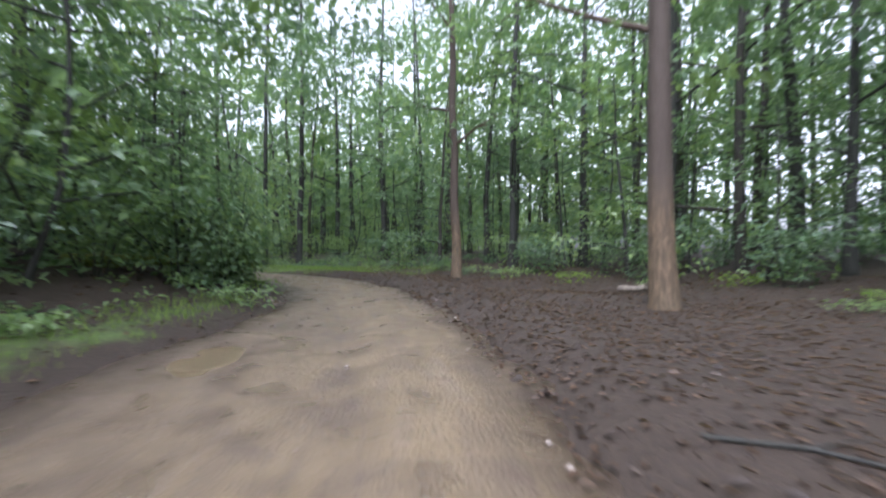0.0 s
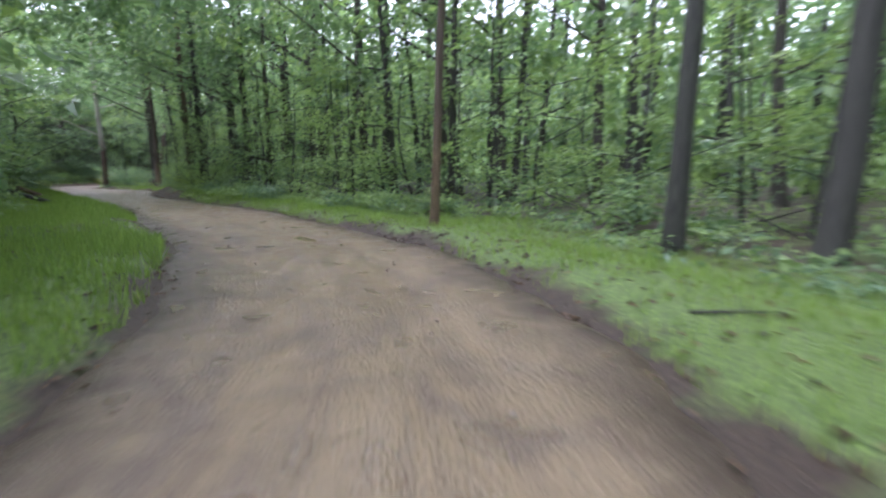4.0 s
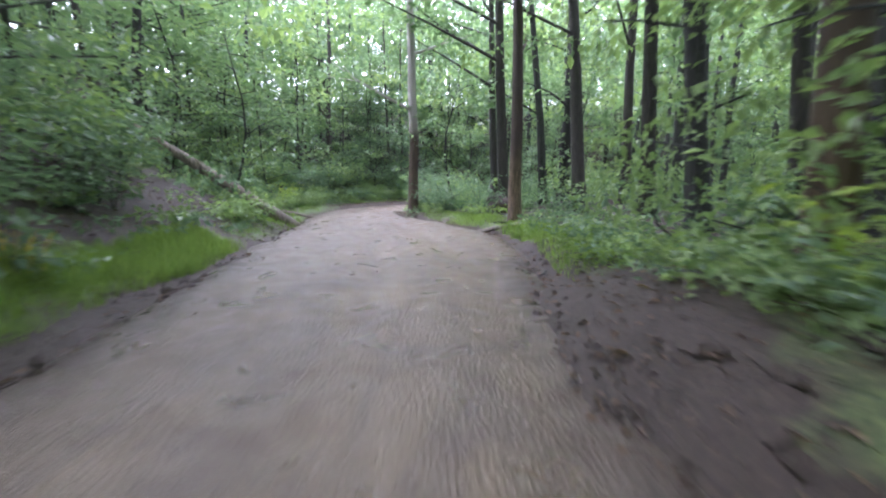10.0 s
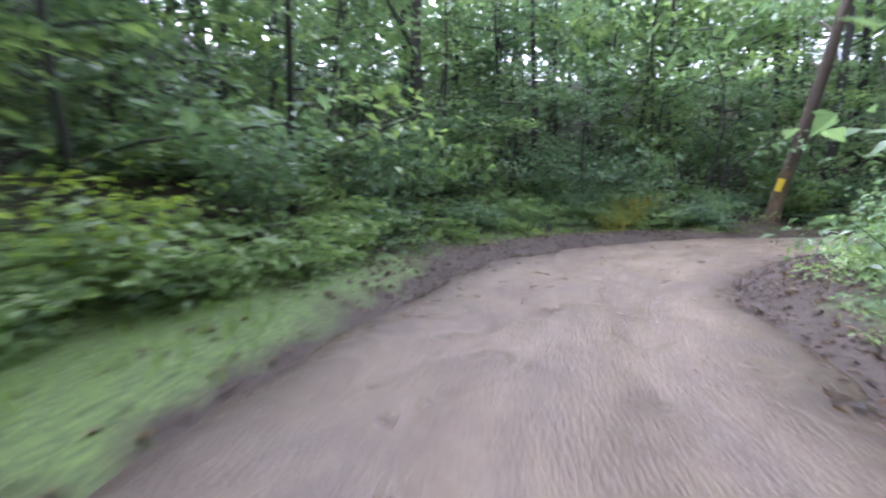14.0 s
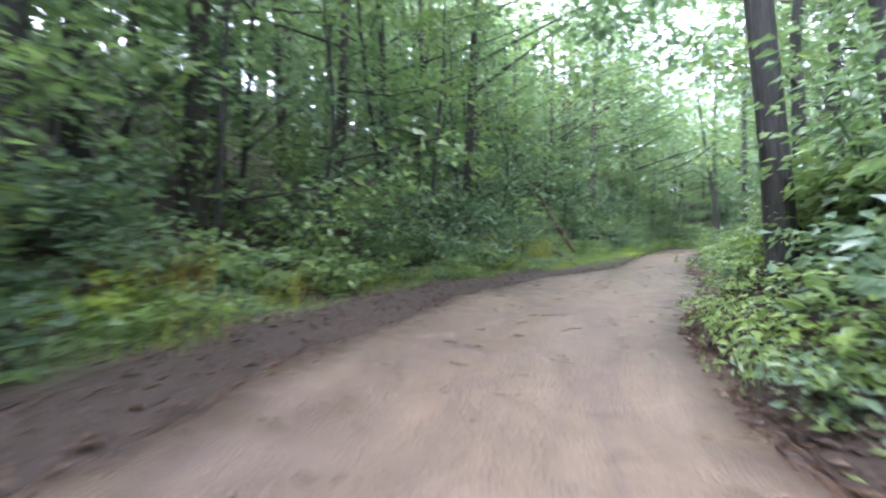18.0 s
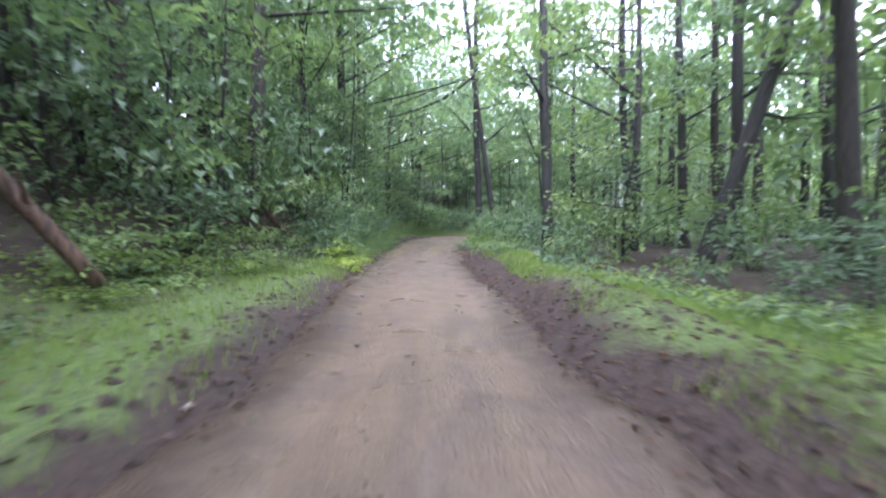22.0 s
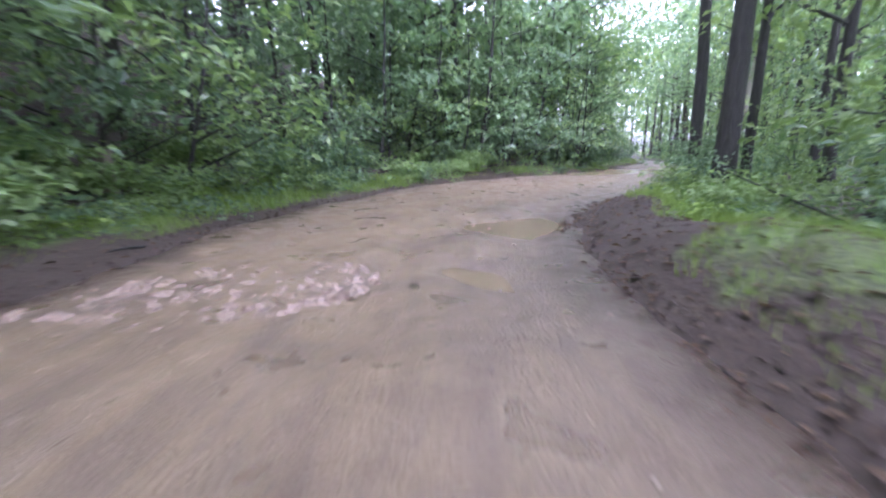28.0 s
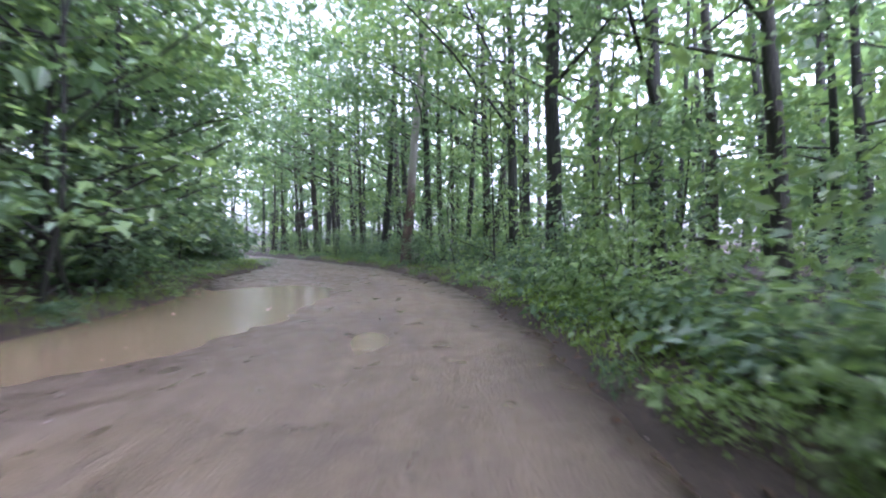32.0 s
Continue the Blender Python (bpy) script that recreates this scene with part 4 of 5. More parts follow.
# the leafy understorey: tiers of boughs on the hillside, and thinner ones between the trunks on the flat
hill = []
for x, y, z in spots(1500, 2, 36, 0.6, 26, 0.9, "left", [], 1.5, 0.8):
    hill.append((x, y, z + wood.uniform(0.4, 4.6)))
clumps("understorey", hill[::2], "layered dark green boughs on the wooded slope", "undergrowth", 0, 0.4, 70, 1.35, 0.23, LEAF_SHADE, 0.4, 51)
clumps("understorey", hill[1::2], "layered green boughs on the wooded slope", "undergrowth", 0, 0.4, 70, 1.35, 0.23, LEAF_CROWN, 0.4, 52)
crest, over = [], []
for x, y, z in spots(900, 10.5, 31.5, 6.0, 32, 1.1, "left", [], 1.2, 0.0):
    crest.append((x, y, z + wood.uniform(4.5, 14.0)))
for x, y, z in spots(230, 31.0, 37.5, 0.4, 13, 1.0, "left", [], 1.5, 0.0):
    crest.append((x, y, z + wood.uniform(1.0, 10.0)))
# the darker leaf green paints shade on the hill's boughs
clumps("canopy", crest[::2], "dark green leafy boughs high on the wooded hill", "woodland", 0, 0.4, 66, 2.0, 0.5, LEAF_SHADE, 0.4, 55)
clumps("canopy", crest[1::2], "green leafy boughs high on the wooded hill", "woodland", 0, 0.4, 66, 2.0, 0.5, LEAF_CROWN, 0.4, 56)
for x, y, z in spots(420, 0.5, 10.5, 1.5, 32, 1.3, "right", [], 1.1, 0.0) + spots(80, 3, 10.5, 2.5, 16, 1.3, "left", [], 1.1, 0.0):
    over.append((x, y, z + wood.uniform(4.5, 16.0)))
# the 14 to 20.5 run is added to shade the track below
for lo, hi, count in ((2.2, 5.0, 60), (5.0, 8.0, 45), (8.0, 12.6, 150), (20.5, 23.0, 45), (27.0, 30.0, 75), (33.0, 38.5, 45), (14.0, 20.5, 60)):
    for tau, off in zip(wood.uniform(lo, hi, count), wood.normal(0, 3.2, count)):
        x, y = aside(tau, off)
        over.append((float(x), float(y), wood.uniform(7.5, 13.5)))
for x, y, z in spots(110, 25.5, 30.5, 1.5, 16, 1.2, "right", [], 1.2, 0.0):
    over.append((x, y, z + wood.uniform(5.0, 13.0)))
clumps("canopy", over[::2], "green leafy boughs meeting over the track", "woodland", 0, 0.4, 46, 1.7, 0.38, LEAF_CROWN, 0.35, 57)
# half of these boughs take the shaded green to look darker
clumps("canopy", over[1::2], "darker green leafy boughs meeting over the track", "woodland", 0, 0.4, 46, 1.7, 0.38, LEAF_SHADE, 0.35, 58)
flat = []
for x, y, z in spots(420, -3, 43, 4.0, 22, 1.4, "right", [], 1.3, 0.8) + spots(160, -3, 3.5, 1.0, 20, 1.2, "left", [], 1.3, 0.8) + spots(170, 26, 38, 1.0, 10, 1.0, "right", [], 1.5, 0.8):
    flat.append((x, y, z + wood.uniform(1.2, 6.5)))
for x, y, z in spots(200, -5, 4, 3.0, 24, 1.1, "right", [], 1.1, 0.8):
    flat.append((x, y, z + wood.uniform(0.6, 7.5)))
clumps("understorey", flat[::2], "green leafy boughs between the trunks", "undergrowth", 0, 0.4, 60, 1.5, 0.25, LEAF_LIGHT, 0.4, 53)
clumps("understorey", flat[1::2], "dark green leafy boughs between the trunks", "undergrowth", 0, 0.4, 60, 1.5, 0.25, LEAF_CROWN, 0.4, 54)

# high boughs between the trunks, and over the track
tops = []
for x, y, z in spots(1250, -2, 46, -0.8, 13, 1.1, "both", [], 1.5, 0.0):
    for k in range(2):
        tops.append((x + wood.normal(0, 0.8), y + wood.normal(0, 0.8), z + wood.uniform(5.5, 16.0)))
clumps("canopy", tops[::2], "green leafy boughs high between the trunks", "woodland", 0, 0.1, 38, 1.6, 0.35, LEAF_CROWN, 0.35, 41)
clumps("canopy", tops[1::2], "light green leafy boughs high between the trunks", "woodland", 0, 0.1, 38, 1.6, 0.35, LEAF_LIGHT, 0.35, 42)

# low leafy cover on the forest floor
low = spots(1900, -2, 40, -0.35, 6, 0.33, "both", [], 2.6, 0.0)
_lt, _lo = nearest([q[0] for q in low], [q[1] for q in low])
low = [q for q, t, o in zip(low, _lt, _lo) if not (o < 0 and t < 3.6)]
clumps("ground_cover", low[::2], "low green leaves covering the forest floor", "ground cover", 0.05, 0.3, 26, 0.42, 0.15, LEAF_LIGHT, 0.35, 31)
clumps("ground_cover", low[1::2], "low dark green leaves covering the forest floor", "ground cover", 0.05, 0.35, 26, 0.42, 0.15, LEAF_SHADE, 0.35, 32)

# far woods: trunks and layered crowns beyond the near trees
far_spots = spots(520, -7, 49, 9, 48, 2.9, "both", placed, 1.5)
rngf = np.random.default_rng(5)
trunks, crown_a, crown_b, crown_low = [], [], [], []
for i, (x, y, z) in enumerate(far_spots):
    h = rngf.uniform(13, 21)
    dx, dy = rngf.normal(0, 0.6, 2)
    r = rngf.uniform(0.1, 0.24)
    trunks.append([(Vector((x, y, z - 0.3)), r * 1.25), (Vector((x + dx * 0.3, y + dy * 0.3, z + h * 0.4)), r), (Vector((x + dx, y + dy, z + h)), r * 0.35)])
    for k in range(12):
        q = (x + rngf.normal(0, 1.7), y + rngf.normal(0, 1.7), z + h * rngf.uniform(0.18, 1.0))
        (crown_a if i % 2 else crown_b).append(q)
    for k in range(2):
        crown_low.append((x + rngf.normal(0, 2.4), y + rngf.normal(0, 2.4), z + rngf.uniform(0.4, 2.6)))
tagged(new("far_trunks", tubes("far_trunks", trunks, BARK, 6)), "slim dark trunks far back in the wood", "woodland", kind="stuff")
clumps("far_foliage", crown_a, "distant green canopy of the wood", "woodland", 0, 0.1, 20, 2.0, 0.9, LEAF_CROWN, 0.4, 21)
# the paler leaf green stands in for haze on distant foliage
clumps("far_foliage", crown_b, "distant light green canopy of the wood", "woodland", 0, 0.1, 20, 2.0, 0.9, LEAF_LIGHT, 0.4, 22)
clumps("far_undergrowth", crown_low, "distant green undergrowth of the wood", "undergrowth", 0, 0.1, 32, 1.8, 0.5, LEAF_LIGHT, 0.5, 23)


# ---------------------------------------------------------------- grass on the verges
def grass(lo, hi, side, count, tall, mat, name, label, spread_to=1.0, slim=0.032):
    rng = np.random.default_rng(int(lo * 10) + (1 if side > 0 else 500) + count)
    tau = rng.uniform(lo, hi, count)
    edge, verge = (EDGE_L, VERGE_L) if side > 0 else (EDGE_R, VERGE_R)
    bare = (BARE_L if side > 0 else BARE_R)(tau)
    out = bare - 0.15 + (np.maximum(verge(tau) * spread_to - bare, 0.3) + 0.5) * rng.random(count)
    x, y = aside(tau, side * (edge(tau) + out))
    keep = fractal(x * 0.9, y * 0.9, 61) * 1.6 + 0.35 * smooth(0, 0.7, out - bare) > rng.uniform(-0.25, 0.35, count)
    keep &= rng.random(count) < smooth(0, 0.7, np.minimum(tau - lo, hi - tau) + 0.8 * (lattice(x * 0.8, y * 0.8, 65) - 0.2))
    t2, o2 = nearest(x, y)
    keep &= beyond(t2, o2) > -0.2
    x, y, t2, o2 = x[keep], y[keep], t2[keep], o2[keep]
    z = surface_z(x, y) - 0.01
    n = len(x)
    h = tall * rng.uniform(0.45, 1.2, n) * (0.6 + 0.8 * lattice(x * 0.8, y * 0.8, 63))
    a = rng.uniform(0, 2 * math.pi, n)
    lean = rng.uniform(0.1, 0.6, n) * h
    w = 0.003 + slim * h * rng.uniform(0.5, 1.2, n)
    v = np.empty((n, 4, 3))
    foot = np.stack([x, y, z], 1)
    dirx = np.stack([np.cos(a), np.sin(a), 0 * a], 1)
    sidex = np.stack([-np.sin(a), np.cos(a), 0 * a], 1)
    up = np.array((0, 0, 1.0))
    v[:, 0] = foot - sidex * w[:, None]
    v[:, 1] = foot + sidex * w[:, None]
    v[:, 2] = foot + up * (h * 0.65)[:, None] + dirx * (lean * 0.57)[:, None] + sidex * (w * 0.6)[:, None]
    v[:, 3] = foot + up * h[:, None] + dirx * lean[:, None]
    me = mesh_from(name, v.reshape(-1, 3), np.arange(n * 4).reshape(n, 4), mat, soft=False)
    return tagged(new(name, me), label, "grass", kind="stuff")


G_LABEL = "short bright green grass on the damp verge"
for lo, hi, side, count, tall in ((-1, 3, 1, 5000, 0.13), (4, 8.3, 1, 26000, 0.2), (6.8, 11.9, 1, 28000, 0.22), (11, 15, 1, 6000, 0.15),
                                  (15.5, 21, 1, 6000, 0.15), (21.0, 26.5, 1, 20000, 0.14), (27, 31, 1, 6000, 0.13), (31, 38, 1, 6000, 0.15),
                                  (3.4, 7.7, -1, 22000, 0.14), (6.6, 9.6, -1, 10000, 0.2), (11, 13.5, -1, 15000, 0.16),
                                  (17, 21, -1, 5000, 0.13), (21.3, 25, -1, 24000, 0.12), (27, 32, -1, 17000, 0.17), (32, 38, -1, 5000, 0.14), (28.8, 31, 1, 9000, 0.16)):
    grass(lo, hi, side, count, tall, GRASS, "grass", G_LABEL)
grass(18.6, 21.6, 1, 150, 0.5, STRAW_GLINT, "dry_grass", "tall dry grass stems along the bank foot, yellow glints in their colour", 0.8, 0.004)


def straw_tuft(x, y, wide, tall, count, seed):
    """A clump of tall dead grass: thin stems that fan out of one foot and bend over."""
    rng = np.random.default_rng(seed)
    v, f = [], []
    z0 = float(ground_z(x, y)[0])
    for i in range(count):
        a, r = rng.uniform(0, 6.28), wide * math.sqrt(rng.random())
        px, py = math.cos(a) * r, math.sin(a) * r
        h, lean, b = tall * rng.uniform(0.5, 1.1), rng.uniform(0.1, 0.7), a + rng.normal(0, 0.8)
        w = rng.uniform(0.0025, 0.005)
        sx, sy = -math.sin(b) * w, math.cos(b) * w
        k = len(v)
        for q in (0, 0.5, 0.85, 1.0):
            d = lean * h * q * q
            e = 1.0 if q < 0.6 else 1.6 if q < 0.9 else 0.3     # a seed head near the tip
            for sgn in (-1, 1):
                v.append((px + math.cos(b) * d + sgn * sx * e, py + math.sin(b) * d + sgn * sy * e, h * q * (1 - 0.25 * lean * q) - 0.03))
        f += [(k, k + 1, k + 3, k + 2), (k + 2, k + 3, k + 5, k + 4), (k + 4, k + 5, k + 7, k + 6)]
    ob = new("straw_tuft", mesh_from("straw_tuft", v, f, STRAW_GLINT, soft=False))
    ob.location = (x, y, z0)
    return tagged(ob, "tuft of tall dead grass on the bank, yellow glints in its colour", "grass tuft", "straw tufts")


# tufts stand where yellow glints show, with the glint painted into the stems
for i, (tau, off, wide, tall, count) in enumerate(((17.3, 5.0, 0.6, 1.2, 150), (17.1, 4.6, 0.5, 0.9, 70), (17.5, 5.3, 0.6, 1.1, 90), (18.9, 4.6, 0.7, 0.9, 80), (19.3, 4.6, 0.5, 0.8, 50),
                                                   (20.9, 4.6, 0.6, 0.8, 70), (21.6, 3.9, 0.7, 0.9, 120), (21.8, 4.5, 0.6, 1.0, 90), (21.4, 4.6, 0.6, 0.9, 80), (25.9, 2.6, 0.5, 0.8, 40), (10.9, 4.7, 0.7, 0.5, 70))):
    x, y = aside(tau, off)
    straw_tuft(float(x), float(y), wide, tall, count, 900 + i)


# ---------------------------------------------------------------- things on the ground
def blaze_on(tree):
    """A painted patch that wraps the trunk's side towards the track."""
    vs, fs = [], []
    n, m = 7, 6
    for j in range(m):
        z = 1.2 + 0.5 * j / (m - 1)
        for i in range(n):
            a = radians(-62) + radians(58) * (i / (n - 1) - 0.5) + 0.05 * math.sin(5 * z + i)
            vs.append((math.cos(a) * 0.27, math.sin(a) * 0.27, z))
    for j in range(m - 1):
        for i in range(n - 1):
            k = j * n + i
            fs.append((k, k + 1, k + n + 1, k + n))
    child("blaze", mesh_from("blaze", vs, fs, BLAZE), tree, "yellow painted trail blaze")


blaze_on(marked)

# a long bare bough that hangs over the track
_o = Vector(boughed.location)
_bough = [(Vector(p) - _o, r) for p, r in (((-66.45, 70.22, 9.1), 0.085), ((-67.3, 70.6, 8.45), 0.075), ((-68.14, 70.97, 7.86), 0.065), ((-69.0, 71.3, 7.5), 0.055),
                                           ((-69.84, 71.73, 7.24), 0.045), ((-70.8, 72.1, 7.0), 0.03), ((-71.55, 72.49, 6.86), 0.015))]
_k = boughed.scale
child("bough", tubes("bough", [[(Vector((p.x / _k[0], p.y / _k[1], p.z / _k[2])), r) for p, r in _bough]], BARK, 7), boughed, "bare dark drooping bough")



def fallen_log(a, b, r0, r1, label, stubs=2, mat=DEADWOOD, seed=0, name="fallen_log"):
    """A broken trunk from a to b with ragged ends and branch stubs."""
    rng = np.random.default_rng(seed)
    a, b = Vector(a), Vector(b)
    base = new(name)
    base.location = a
    d = b - a
    side = d.cross(Vector((0, 0, 1))).normalized()
    pts = []
    for i in range(10):
        k = i / 9
        pts.append((d * k + side * 0.04 * d.length * math.sin(3.1 * k) * rng.uniform(0.2, 0.6) + Vector((0, 0, rng.normal(0, 0.01))),
                    (r0 + (r1 - r0) * k) * rng.uniform(0.93, 1.07)))
    pts.insert(0, (pts[0][0] - d.normalized() * 0.05, r0 * 0.45))
    pts.append((pts[-1][0] + d.normalized() * 0.08, r1 * 0.3))
    child("log_trunk", tubes("log_trunk", [pts], mat, 9), base)
    for i in range(stubs):
        p, r = along_path(pts, rng.uniform(0.25, 0.85))
        e = (side * rng.choice((-1, 1)) + Vector((0, 0, 0.9)) + d.normalized() * 0.5).normalized()
        child("stub", tubes("stub", [[(p, r * 0.45), (p + e * 0.25, r * 0.3), (p + e * rng.uniform(0.4, 0.7), 0.012)]], mat, 6), base)
    return tagged(base, label, "fallen log")


def on_ground(x, y, lift=0.0):
    return (x, y, float(ground_z(x, y)[0]) + lift)


fallen_log(on_ground(-53.8, 17.45, 0.02), (-53.3, 11.3, 4.0), 0.2, 0.13, "grey-brown dead trunk leaning down the bank to the track", 3, seed=3)
for a, b, r, label, seed in (
        (on_ground(-76.4, 64.2, 0.12), on_ground(-74.4, 60.4, 0.1), 0.14, "rotting brown log lying on the verge", 4),
        (on_ground(-31.4, 14.9, 0.12), on_ground(-30.6, 18.3, 0.08), 0.11, "dark wet log lying across the grass verge", 5),
        (on_ground(-43.6, 12.6, 0.15), on_ground(-38.4, 16.7, 0.1), 0.13, "dark fallen log at the foot of the bank", 6),
        (on_ground(-58.6, 14.8, 0.07), on_ground(-58.95, 15.9, 0.06), 0.05, "pale dead branch beside the track", 7),
        (on_ground(-57.5, 15.1, 0.12), on_ground(-58.3, 16.9, 0.09), 0.11, "pale bare log at the track edge", 8),
        (on_ground(4.4, 11.3, 0.1), on_ground(5.6, 10.9, 0.1), 0.09, "short pale log on the leaf litter", 9),
        (on_ground(-35.0, 13.9, 0.12), on_ground(-33.9, 16.9, 0.14), 0.18, "dark wet log lying where the grass meets the bank", 12),
        (on_ground(-37.6, 14.9, 0.15), on_ground(-36.1, 17.8, 0.1), 0.14, "reddish-brown broken log resting on the bank", 13),
        (on_ground(-51.6, 23.3, 0.06), on_ground(-51.0, 24.5, 0.07), 0.08, "grey wet log at the track edge", 14),
        (on_ground(-8.1, 9.6, 0.05), on_ground(-6.4, 11.5, 0.45), 0.17, "leaning log covered in bright green moss", 15),
        (on_ground(-52.6, 24.0, 0.03), on_ground(-52.1, 25.2, 0.05), 0.04, "dark wet branch among leaves", 10),
        (on_ground(-76.7, 54.1, 0.2), (-78.9, 52.8, 4.3), 0.12, "dead brown trunk leaning on the wooded bank", 16),
        (on_ground(-78.6, 51.2, 0.35), on_ground(-76.6, 50.2, 0.12), 0.13, "broken brown log propped on the bank", 11)):
    fallen_log(a, b, r, r * 0.75, label, 1, MOSS if seed == 15 else RUSTWOOD if seed in (4, 11, 13, 16) else (BARK if seed in (5, 6, 10, 12) else DEADWOOD), seed)


def stump(x, y, r, h):
    ob = new("stump")
    ob.location = on_ground(x, y, -0.1)
    pts = [(Vector((0, 0, 0)), r * 1.5), (Vector((0, 0, 0.15)), r * 1.1), (Vector((0, 0, h)), r), (Vector((0.01, 0, h + 0.03)), r * 0.8), (Vector((0, 0, h + 0.01)), r * 0.05)]
    child("stump_body", tubes("stump_body", [pts], DEADWOOD, 10), ob)
    return tagged(ob, "weathered tree stump on the grassy verge", "stump")


stump(-67.9, 87.2, 0.13, 0.75)



def root_plate(x, y, wide, tall, turn):
    """The torn-up foot of a fallen tree: a ragged disc of earth with roots standing out of it."""
    rng = np.random.default_rng(31)
    base = new("root_plate")
    base.location, base.rotation_euler = on_ground(x, y, -0.05), (0, 0, turn)
    n, m, vs, fs = 18, 7, [], []
    for j in range(m):
        k = j / (m - 1)
        for i in range(n):
            a = 2 * math.pi * i / n
            r = math.sin(math.pi * k) ** 0.7 * (0.8 + 0.45 * rng.random())
            vs.append((math.cos(a) * r * wide * 0.5, (k - 0.5) * 0.5 + rng.normal(0, 0.03), max(0.0, tall * 0.42 + math.sin(a) * r * tall * 0.55)))
    for j in range(m - 1):
        for i in range(n):
            fs.append((j * n + i, j * n + (i + 1) % n, (j + 1) * n + (i + 1) % n, (j + 1) * n + i))
    child("earth", mesh_from("earth", vs, fs, SOIL), base, "dark clotted earth")
    for i in range(9):
        a = rng.uniform(-0.2, 3.3)
        d = Vector((math.cos(a), rng.normal(0, 0.35), math.sin(a) * 0.9))
        p = Vector((0, rng.normal(0, 0.1), tall * 0.45))
        e = p + Vector((d.x * wide * 0.62, d.y * 0.5, d.z * tall * 0.75)) * rng.uniform(0.75, 1.15)
        child("root", tubes("root", [crooked(rng, p.lerp(e, 0.25), e, 0.05, 0.012, 5, 0.1, flare=False)], BARK_BROWN, 6), base)
    return tagged(base, "upturned root plate of dark earth and broken roots", "root plate")


root_plate(-57.5, 24.9, 1.9, 0.95, radians(20))

# pale clods of clay turned out of the bank beside the wide bend
rngc = np.random.default_rng(23)
cv, cf = [], []
for k in range(700):
    a, r = rngc.uniform(0, 6.28), rngc.random() ** 0.6
    x, y = -66.3 + math.cos(a) * r * 1.5, 82.3 + math.sin(a) * r * 0.9
    s0, z = 0.018 + 0.075 * rngc.random() ** 2, max(float(ground_z(x, y)[0]), -0.02)
    base_i = len(cv)
    for px, py, pz in ((1, 0, 0), (0.4, 0.9, 0), (-0.7, 0.6, 0), (-0.8, -0.6, 0), (0.5, -0.9, 0), (0.5, 0.3, 0.7), (-0.4, 0.2, 0.85), (0.0, -0.5, 0.65)):
        cv.append((x + px * s0 * rngc.uniform(0.7, 1.3), y + py * s0 * rngc.uniform(0.7, 1.3), z - 0.02 + pz * s0 * rngc.uniform(0.7, 1.2)))
    for f in ((0, 1, 5), (1, 6, 5), (1, 2, 6), (2, 3, 6), (3, 7, 6), (3, 4, 7), (4, 0, 7), (0, 5, 7), (5, 6, 7)):
        cf.append(tuple(base_i + i for i in f))
tagged(new("clay_clods", mesh_from("clay_clods", cv, cf, CLOD, soft=False)), "pale lumps of churned clay at the bank foot", "clay", kind="stuff")

rngs = np.random.default_rng(9)
for tau, side, out in zip(rngs.uniform(0, 35, 70), rngs.choice((-1, 1), 70), rngs.uniform(-0.3, 2.2, 70)):
    j = int((tau + 8) / 0.06)
    off = side * ((EDGE_L if side > 0 else EDGE_R)(tau) + out)
    x, y = CX[j] - TY[j] * off, CY[j] + TX[j] * off
    a, k = rngs.uniform(0, 6.28), rngs.uniform(0.5, 1.5)
    x2, y2 = x + math.cos(a) * k, y + math.sin(a) * k
    p, q = Vector(on_ground(x, y, 0.02)), Vector(on_ground(x2, y2, 0.03))
    m = p.lerp(q, 0.5) + Vector((rngs.normal(0, 0.06), rngs.normal(0, 0.06), 0.02))
    ob = new("fallen_branch", tubes("fallen_branch", [[(p, 0.018), (m, 0.014), (q, 0.006)], [(m, 0.010), (m + Vector((math.cos(a + 0.8), math.sin(a + 0.8), 0.08)) * k * 0.35, 0.004)]], DEADWOOD if rngs.random() < 0.5 else BARK, 5))
    tagged(ob, "thin broken branch lying beside the track", "branch", "fallen branches")


def litter(name, lo, hi, side, count, reach, length, mat, label):
    rng = np.random.default_rng(count + int(lo * 7))
    tau = rng.uniform(lo, hi, count)
    edge = EDGE_L if side > 0 else EDGE_R
    off = side * (edge(tau) - 0.4 + reach * rng.random(count))
    x, y = aside(tau, off)
    keep = fractal(x * 0.7, y * 0.7, 71) + 0.15 > rng.uniform(-0.4, 0.3, count)
    x, y = x[keep], y[keep]
    t2, o2 = nearest(x, y)
    z = np.maximum(surface_z(x, y), np.where(beyond(t2, o2) < 0, -0.02, -1)) + rng.uniform(0.004, 0.016, len(x))
    n = len(x)
    a = rng.uniform(0, 2 * math.pi, n)
    size = length * rng.uniform(0.6, 1.3, n)
    v, f = leaf_quads(np.stack([x, y, z], 1), np.stack([np.cos(a), np.sin(a), rng.normal(0, 0.1, n)], 1), rng.normal(0, 0.2, (n, 3)) + (0, 0, 1), size, size * 0.6)
    return tagged(new(name, mesh_from(name, v, f, mat, soft=False)), label, "leaf litter", kind="stuff")


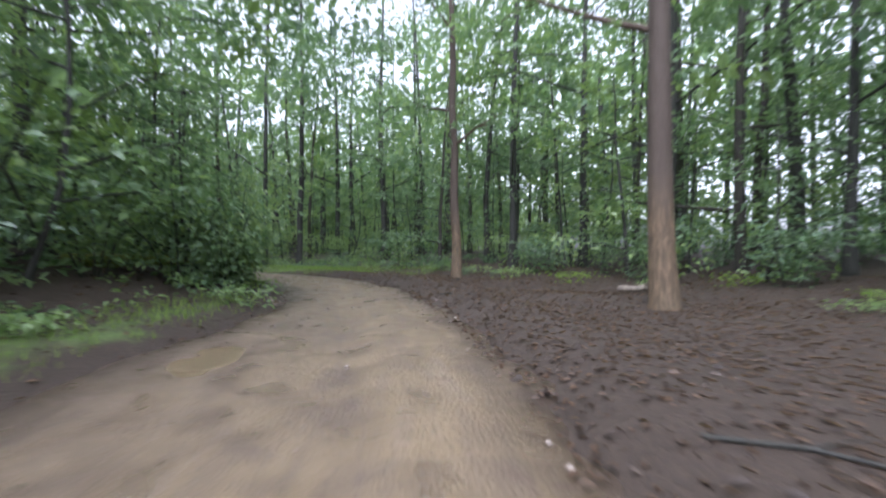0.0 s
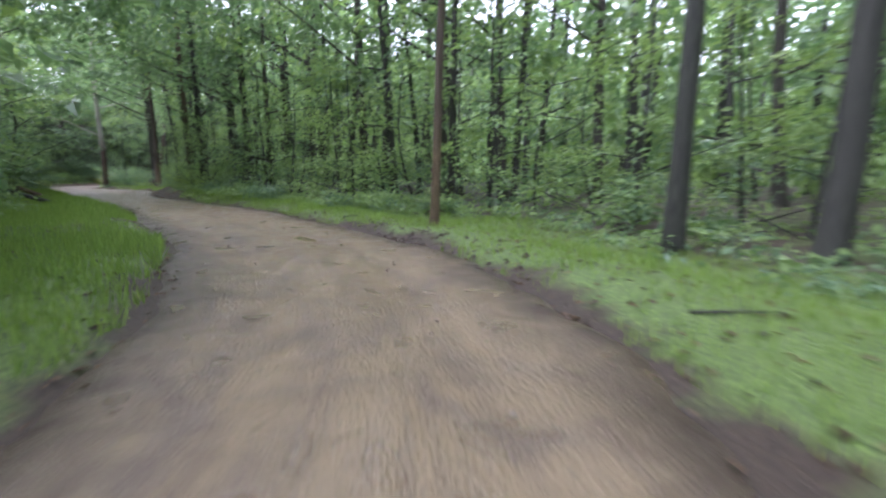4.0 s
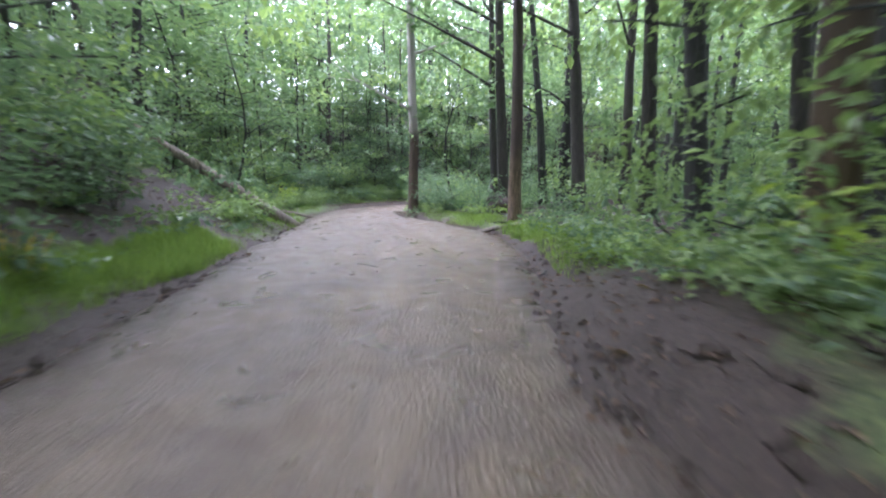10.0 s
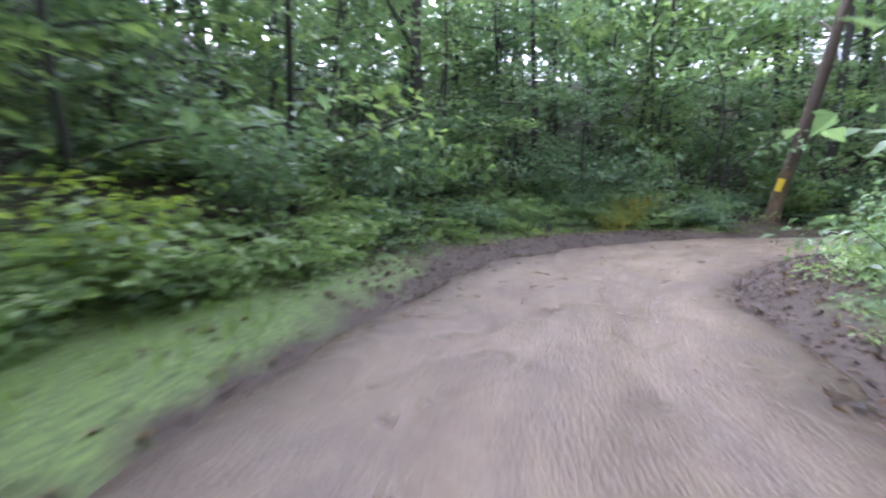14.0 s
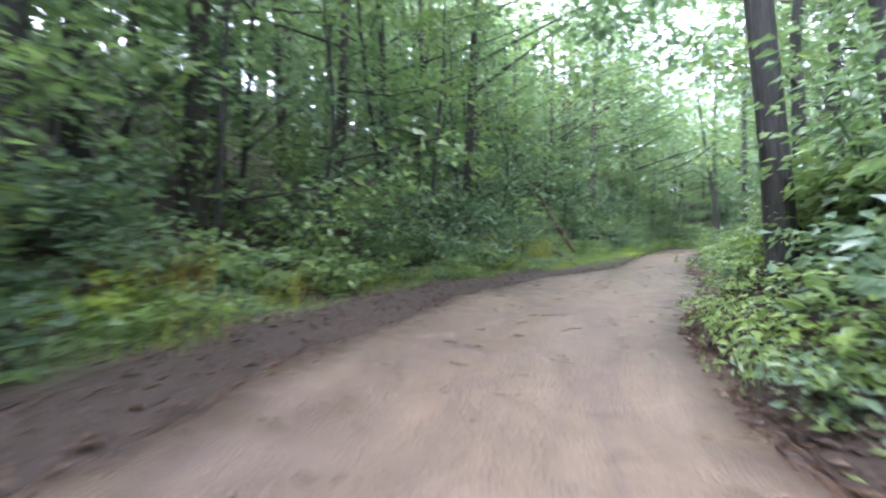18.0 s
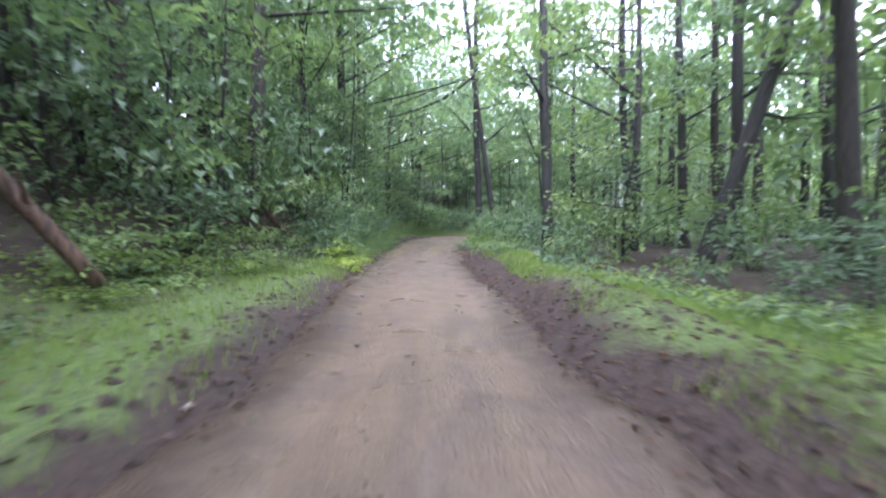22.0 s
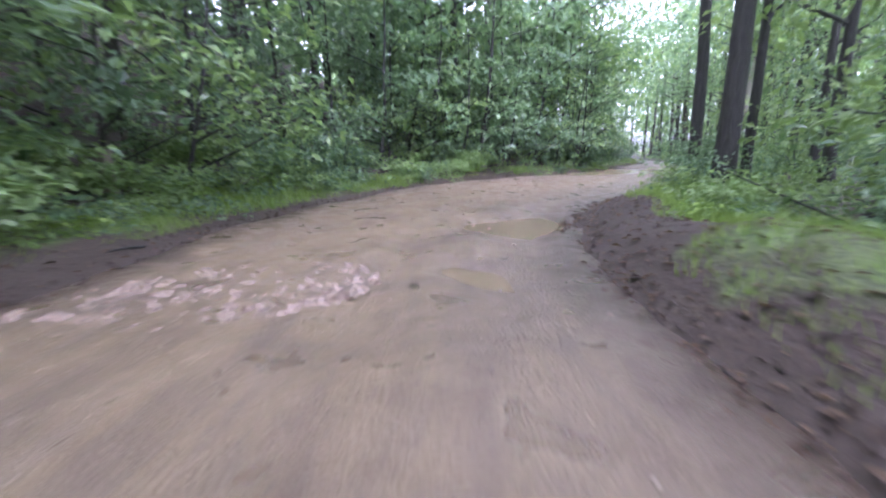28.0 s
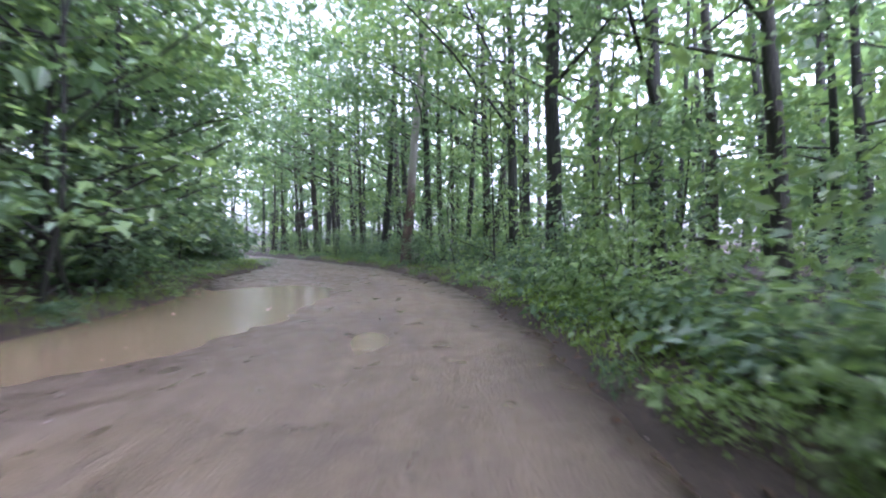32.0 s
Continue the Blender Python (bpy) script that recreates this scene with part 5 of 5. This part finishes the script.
def lumps(lo, hi, side, count, reach, size, mat, label):
    """Lumps of soil and root past counting, strewn along the edge of the clay."""
    rng = np.random.default_rng(count + int(lo * 11) + side)
    tau = rng.uniform(lo, hi, count)
    edge = EDGE_L if side > 0 else EDGE_R
    off = side * (edge(tau) - 0.35 + reach * rng.random(count) ** 1.3)
    x, y = aside(tau, off)
    keep = lattice(x * 0.9, y * 0.9, 81) > rng.uniform(0.15, 0.75, count)
    x, y = x[keep], y[keep]
    t2, o2 = nearest(x, y)
    z = np.maximum(surface_z(x, y), np.where(beyond(t2, o2) < 0, -0.04, -1))
    n = len(x)
    r = size * (0.35 + 1.3 * rng.random(n) ** 3)
    shape = np.array([(1, 0, 0), (0.3, 0.95, 0), (-0.8, 0.6, 0), (-0.8, -0.6, 0), (0.3, -0.95, 0), (0.35, 0.2, 0.65), (-0.3, 0, 0.7)])
    a = rng.uniform(0, 6.28, n)
    p = shape[None] * rng.uniform(0.65, 1.35, (n, 7, 1)) * r[:, None, None]
    v = np.stack([x[:, None] + p[..., 0] * np.cos(a)[:, None] - p[..., 1] * np.sin(a)[:, None],
                  y[:, None] + p[..., 0] * np.sin(a)[:, None] + p[..., 1] * np.cos(a)[:, None], z[:, None] - 0.01 + p[..., 2]], -1)
    tri = np.array([(0, 1, 5), (1, 6, 5), (1, 2, 6), (2, 3, 6), (3, 4, 6), (4, 5, 6), (4, 0, 5)])
    f = (np.arange(n)[:, None, None] * 7 + tri[None]).reshape(-1, 3)
    return tagged(new("soil_clods", mesh_from("soil_clods", v.reshape(-1, 3), f, mat, soft=False)), label, "soil", kind="stuff")


C_LABEL = "dark crumbling lumps of wet soil along the track edge"
for lo, hi, side, count, reach in ((5, 16, -1, 5200, 1.5), (15, 24, -1, 5200, 1.8), (24, 32, -1, 4200, 1.8), (9.2, 13, 1, 1500, 0.8), (15, 21.5, 1, 5200, 2.8), (21.5, 31, 1, 3400, 1.2), (-1, 4, -1, 3200, 7.0)):
    lumps(lo, hi, side, count, reach, 0.05, SOIL, C_LABEL)

L_LABEL = "wet brown dead leaves scattered over the soil"
litter("leaf_litter", -1, 4.2, -1, 38000, 10, 0.085, LITTER, L_LABEL)
litter("leaf_litter", 4.2, 20, -1, 9000, 4, 0.10, LITTER, L_LABEL)
litter("leaf_litter", 20, 38, -1, 9000, 4, 0.10, LITTER, L_LABEL)
litter("leaf_litter", -1, 20, 1, 9000, 4, 0.10, LITTER, L_LABEL)
litter("leaf_litter", 8, 24.5, -1, 11000, 1.8, 0.075, LITTER, L_LABEL)
litter("leaf_litter", 15, 22, 1, 7000, 2.4, 0.075, LITTER, L_LABEL)
litter("leaf_litter", 18.0, 19.8, -1, 5000, 1.6, 0.08, LITTER, L_LABEL)
litter("leaf_litter", 24.5, 31, -1, 5000, 1.8, 0.075, LITTER, L_LABEL)
litter("leaf_litter", 20, 38, 1, 9000, 4, 0.10, LITTER, L_LABEL)

litter("leaf_litter", 25.2, 27.2, 1, 7000, -3.2, 0.06, PALE_LEAF, "pale shed leaves and petals scattered on the track")

# pebbles pressed into the clay
rngp = np.random.default_rng(15)
vs, fs = [], []
for tau in rngp.uniform(-1, 38, 1500):
    j = int((tau + 8) / 0.06)
    off = rngp.normal(0, 0.5) * (EDGE_L(tau) + EDGE_R(tau))
    off = min(max(off, -float(EDGE_R(tau)) - 0.3), float(EDGE_L(tau)) + 0.3)
    x, y = CX[j] - TY[j] * off, CY[j] + TX[j] * off
    r = 0.012 + 0.03 * rngp.random() ** 3
    s = len(vs)
    for px, py, pz in ((1, 0, 0), (0, 1, 0), (-1, 0, 0), (0, -1, 0), (0.2, 0.1, 0.8), (0, 0, -0.8)):
        vs.append((x + px * r * rngp.uniform(0.7, 1.3), y + py * r * rngp.uniform(0.7, 1.3), -0.01 + pz * r * rngp.uniform(0.7, 1.2)))
    for k in range(4):
        fs += [(s + k, s + (k + 1) % 4, s + 4), (s + (k + 1) % 4, s + k, s + 5)]
tagged(new("pebbles", mesh_from("pebbles", vs, fs, STONE)), "small wet stones pressed into the clay track", "stones", kind="stuff")
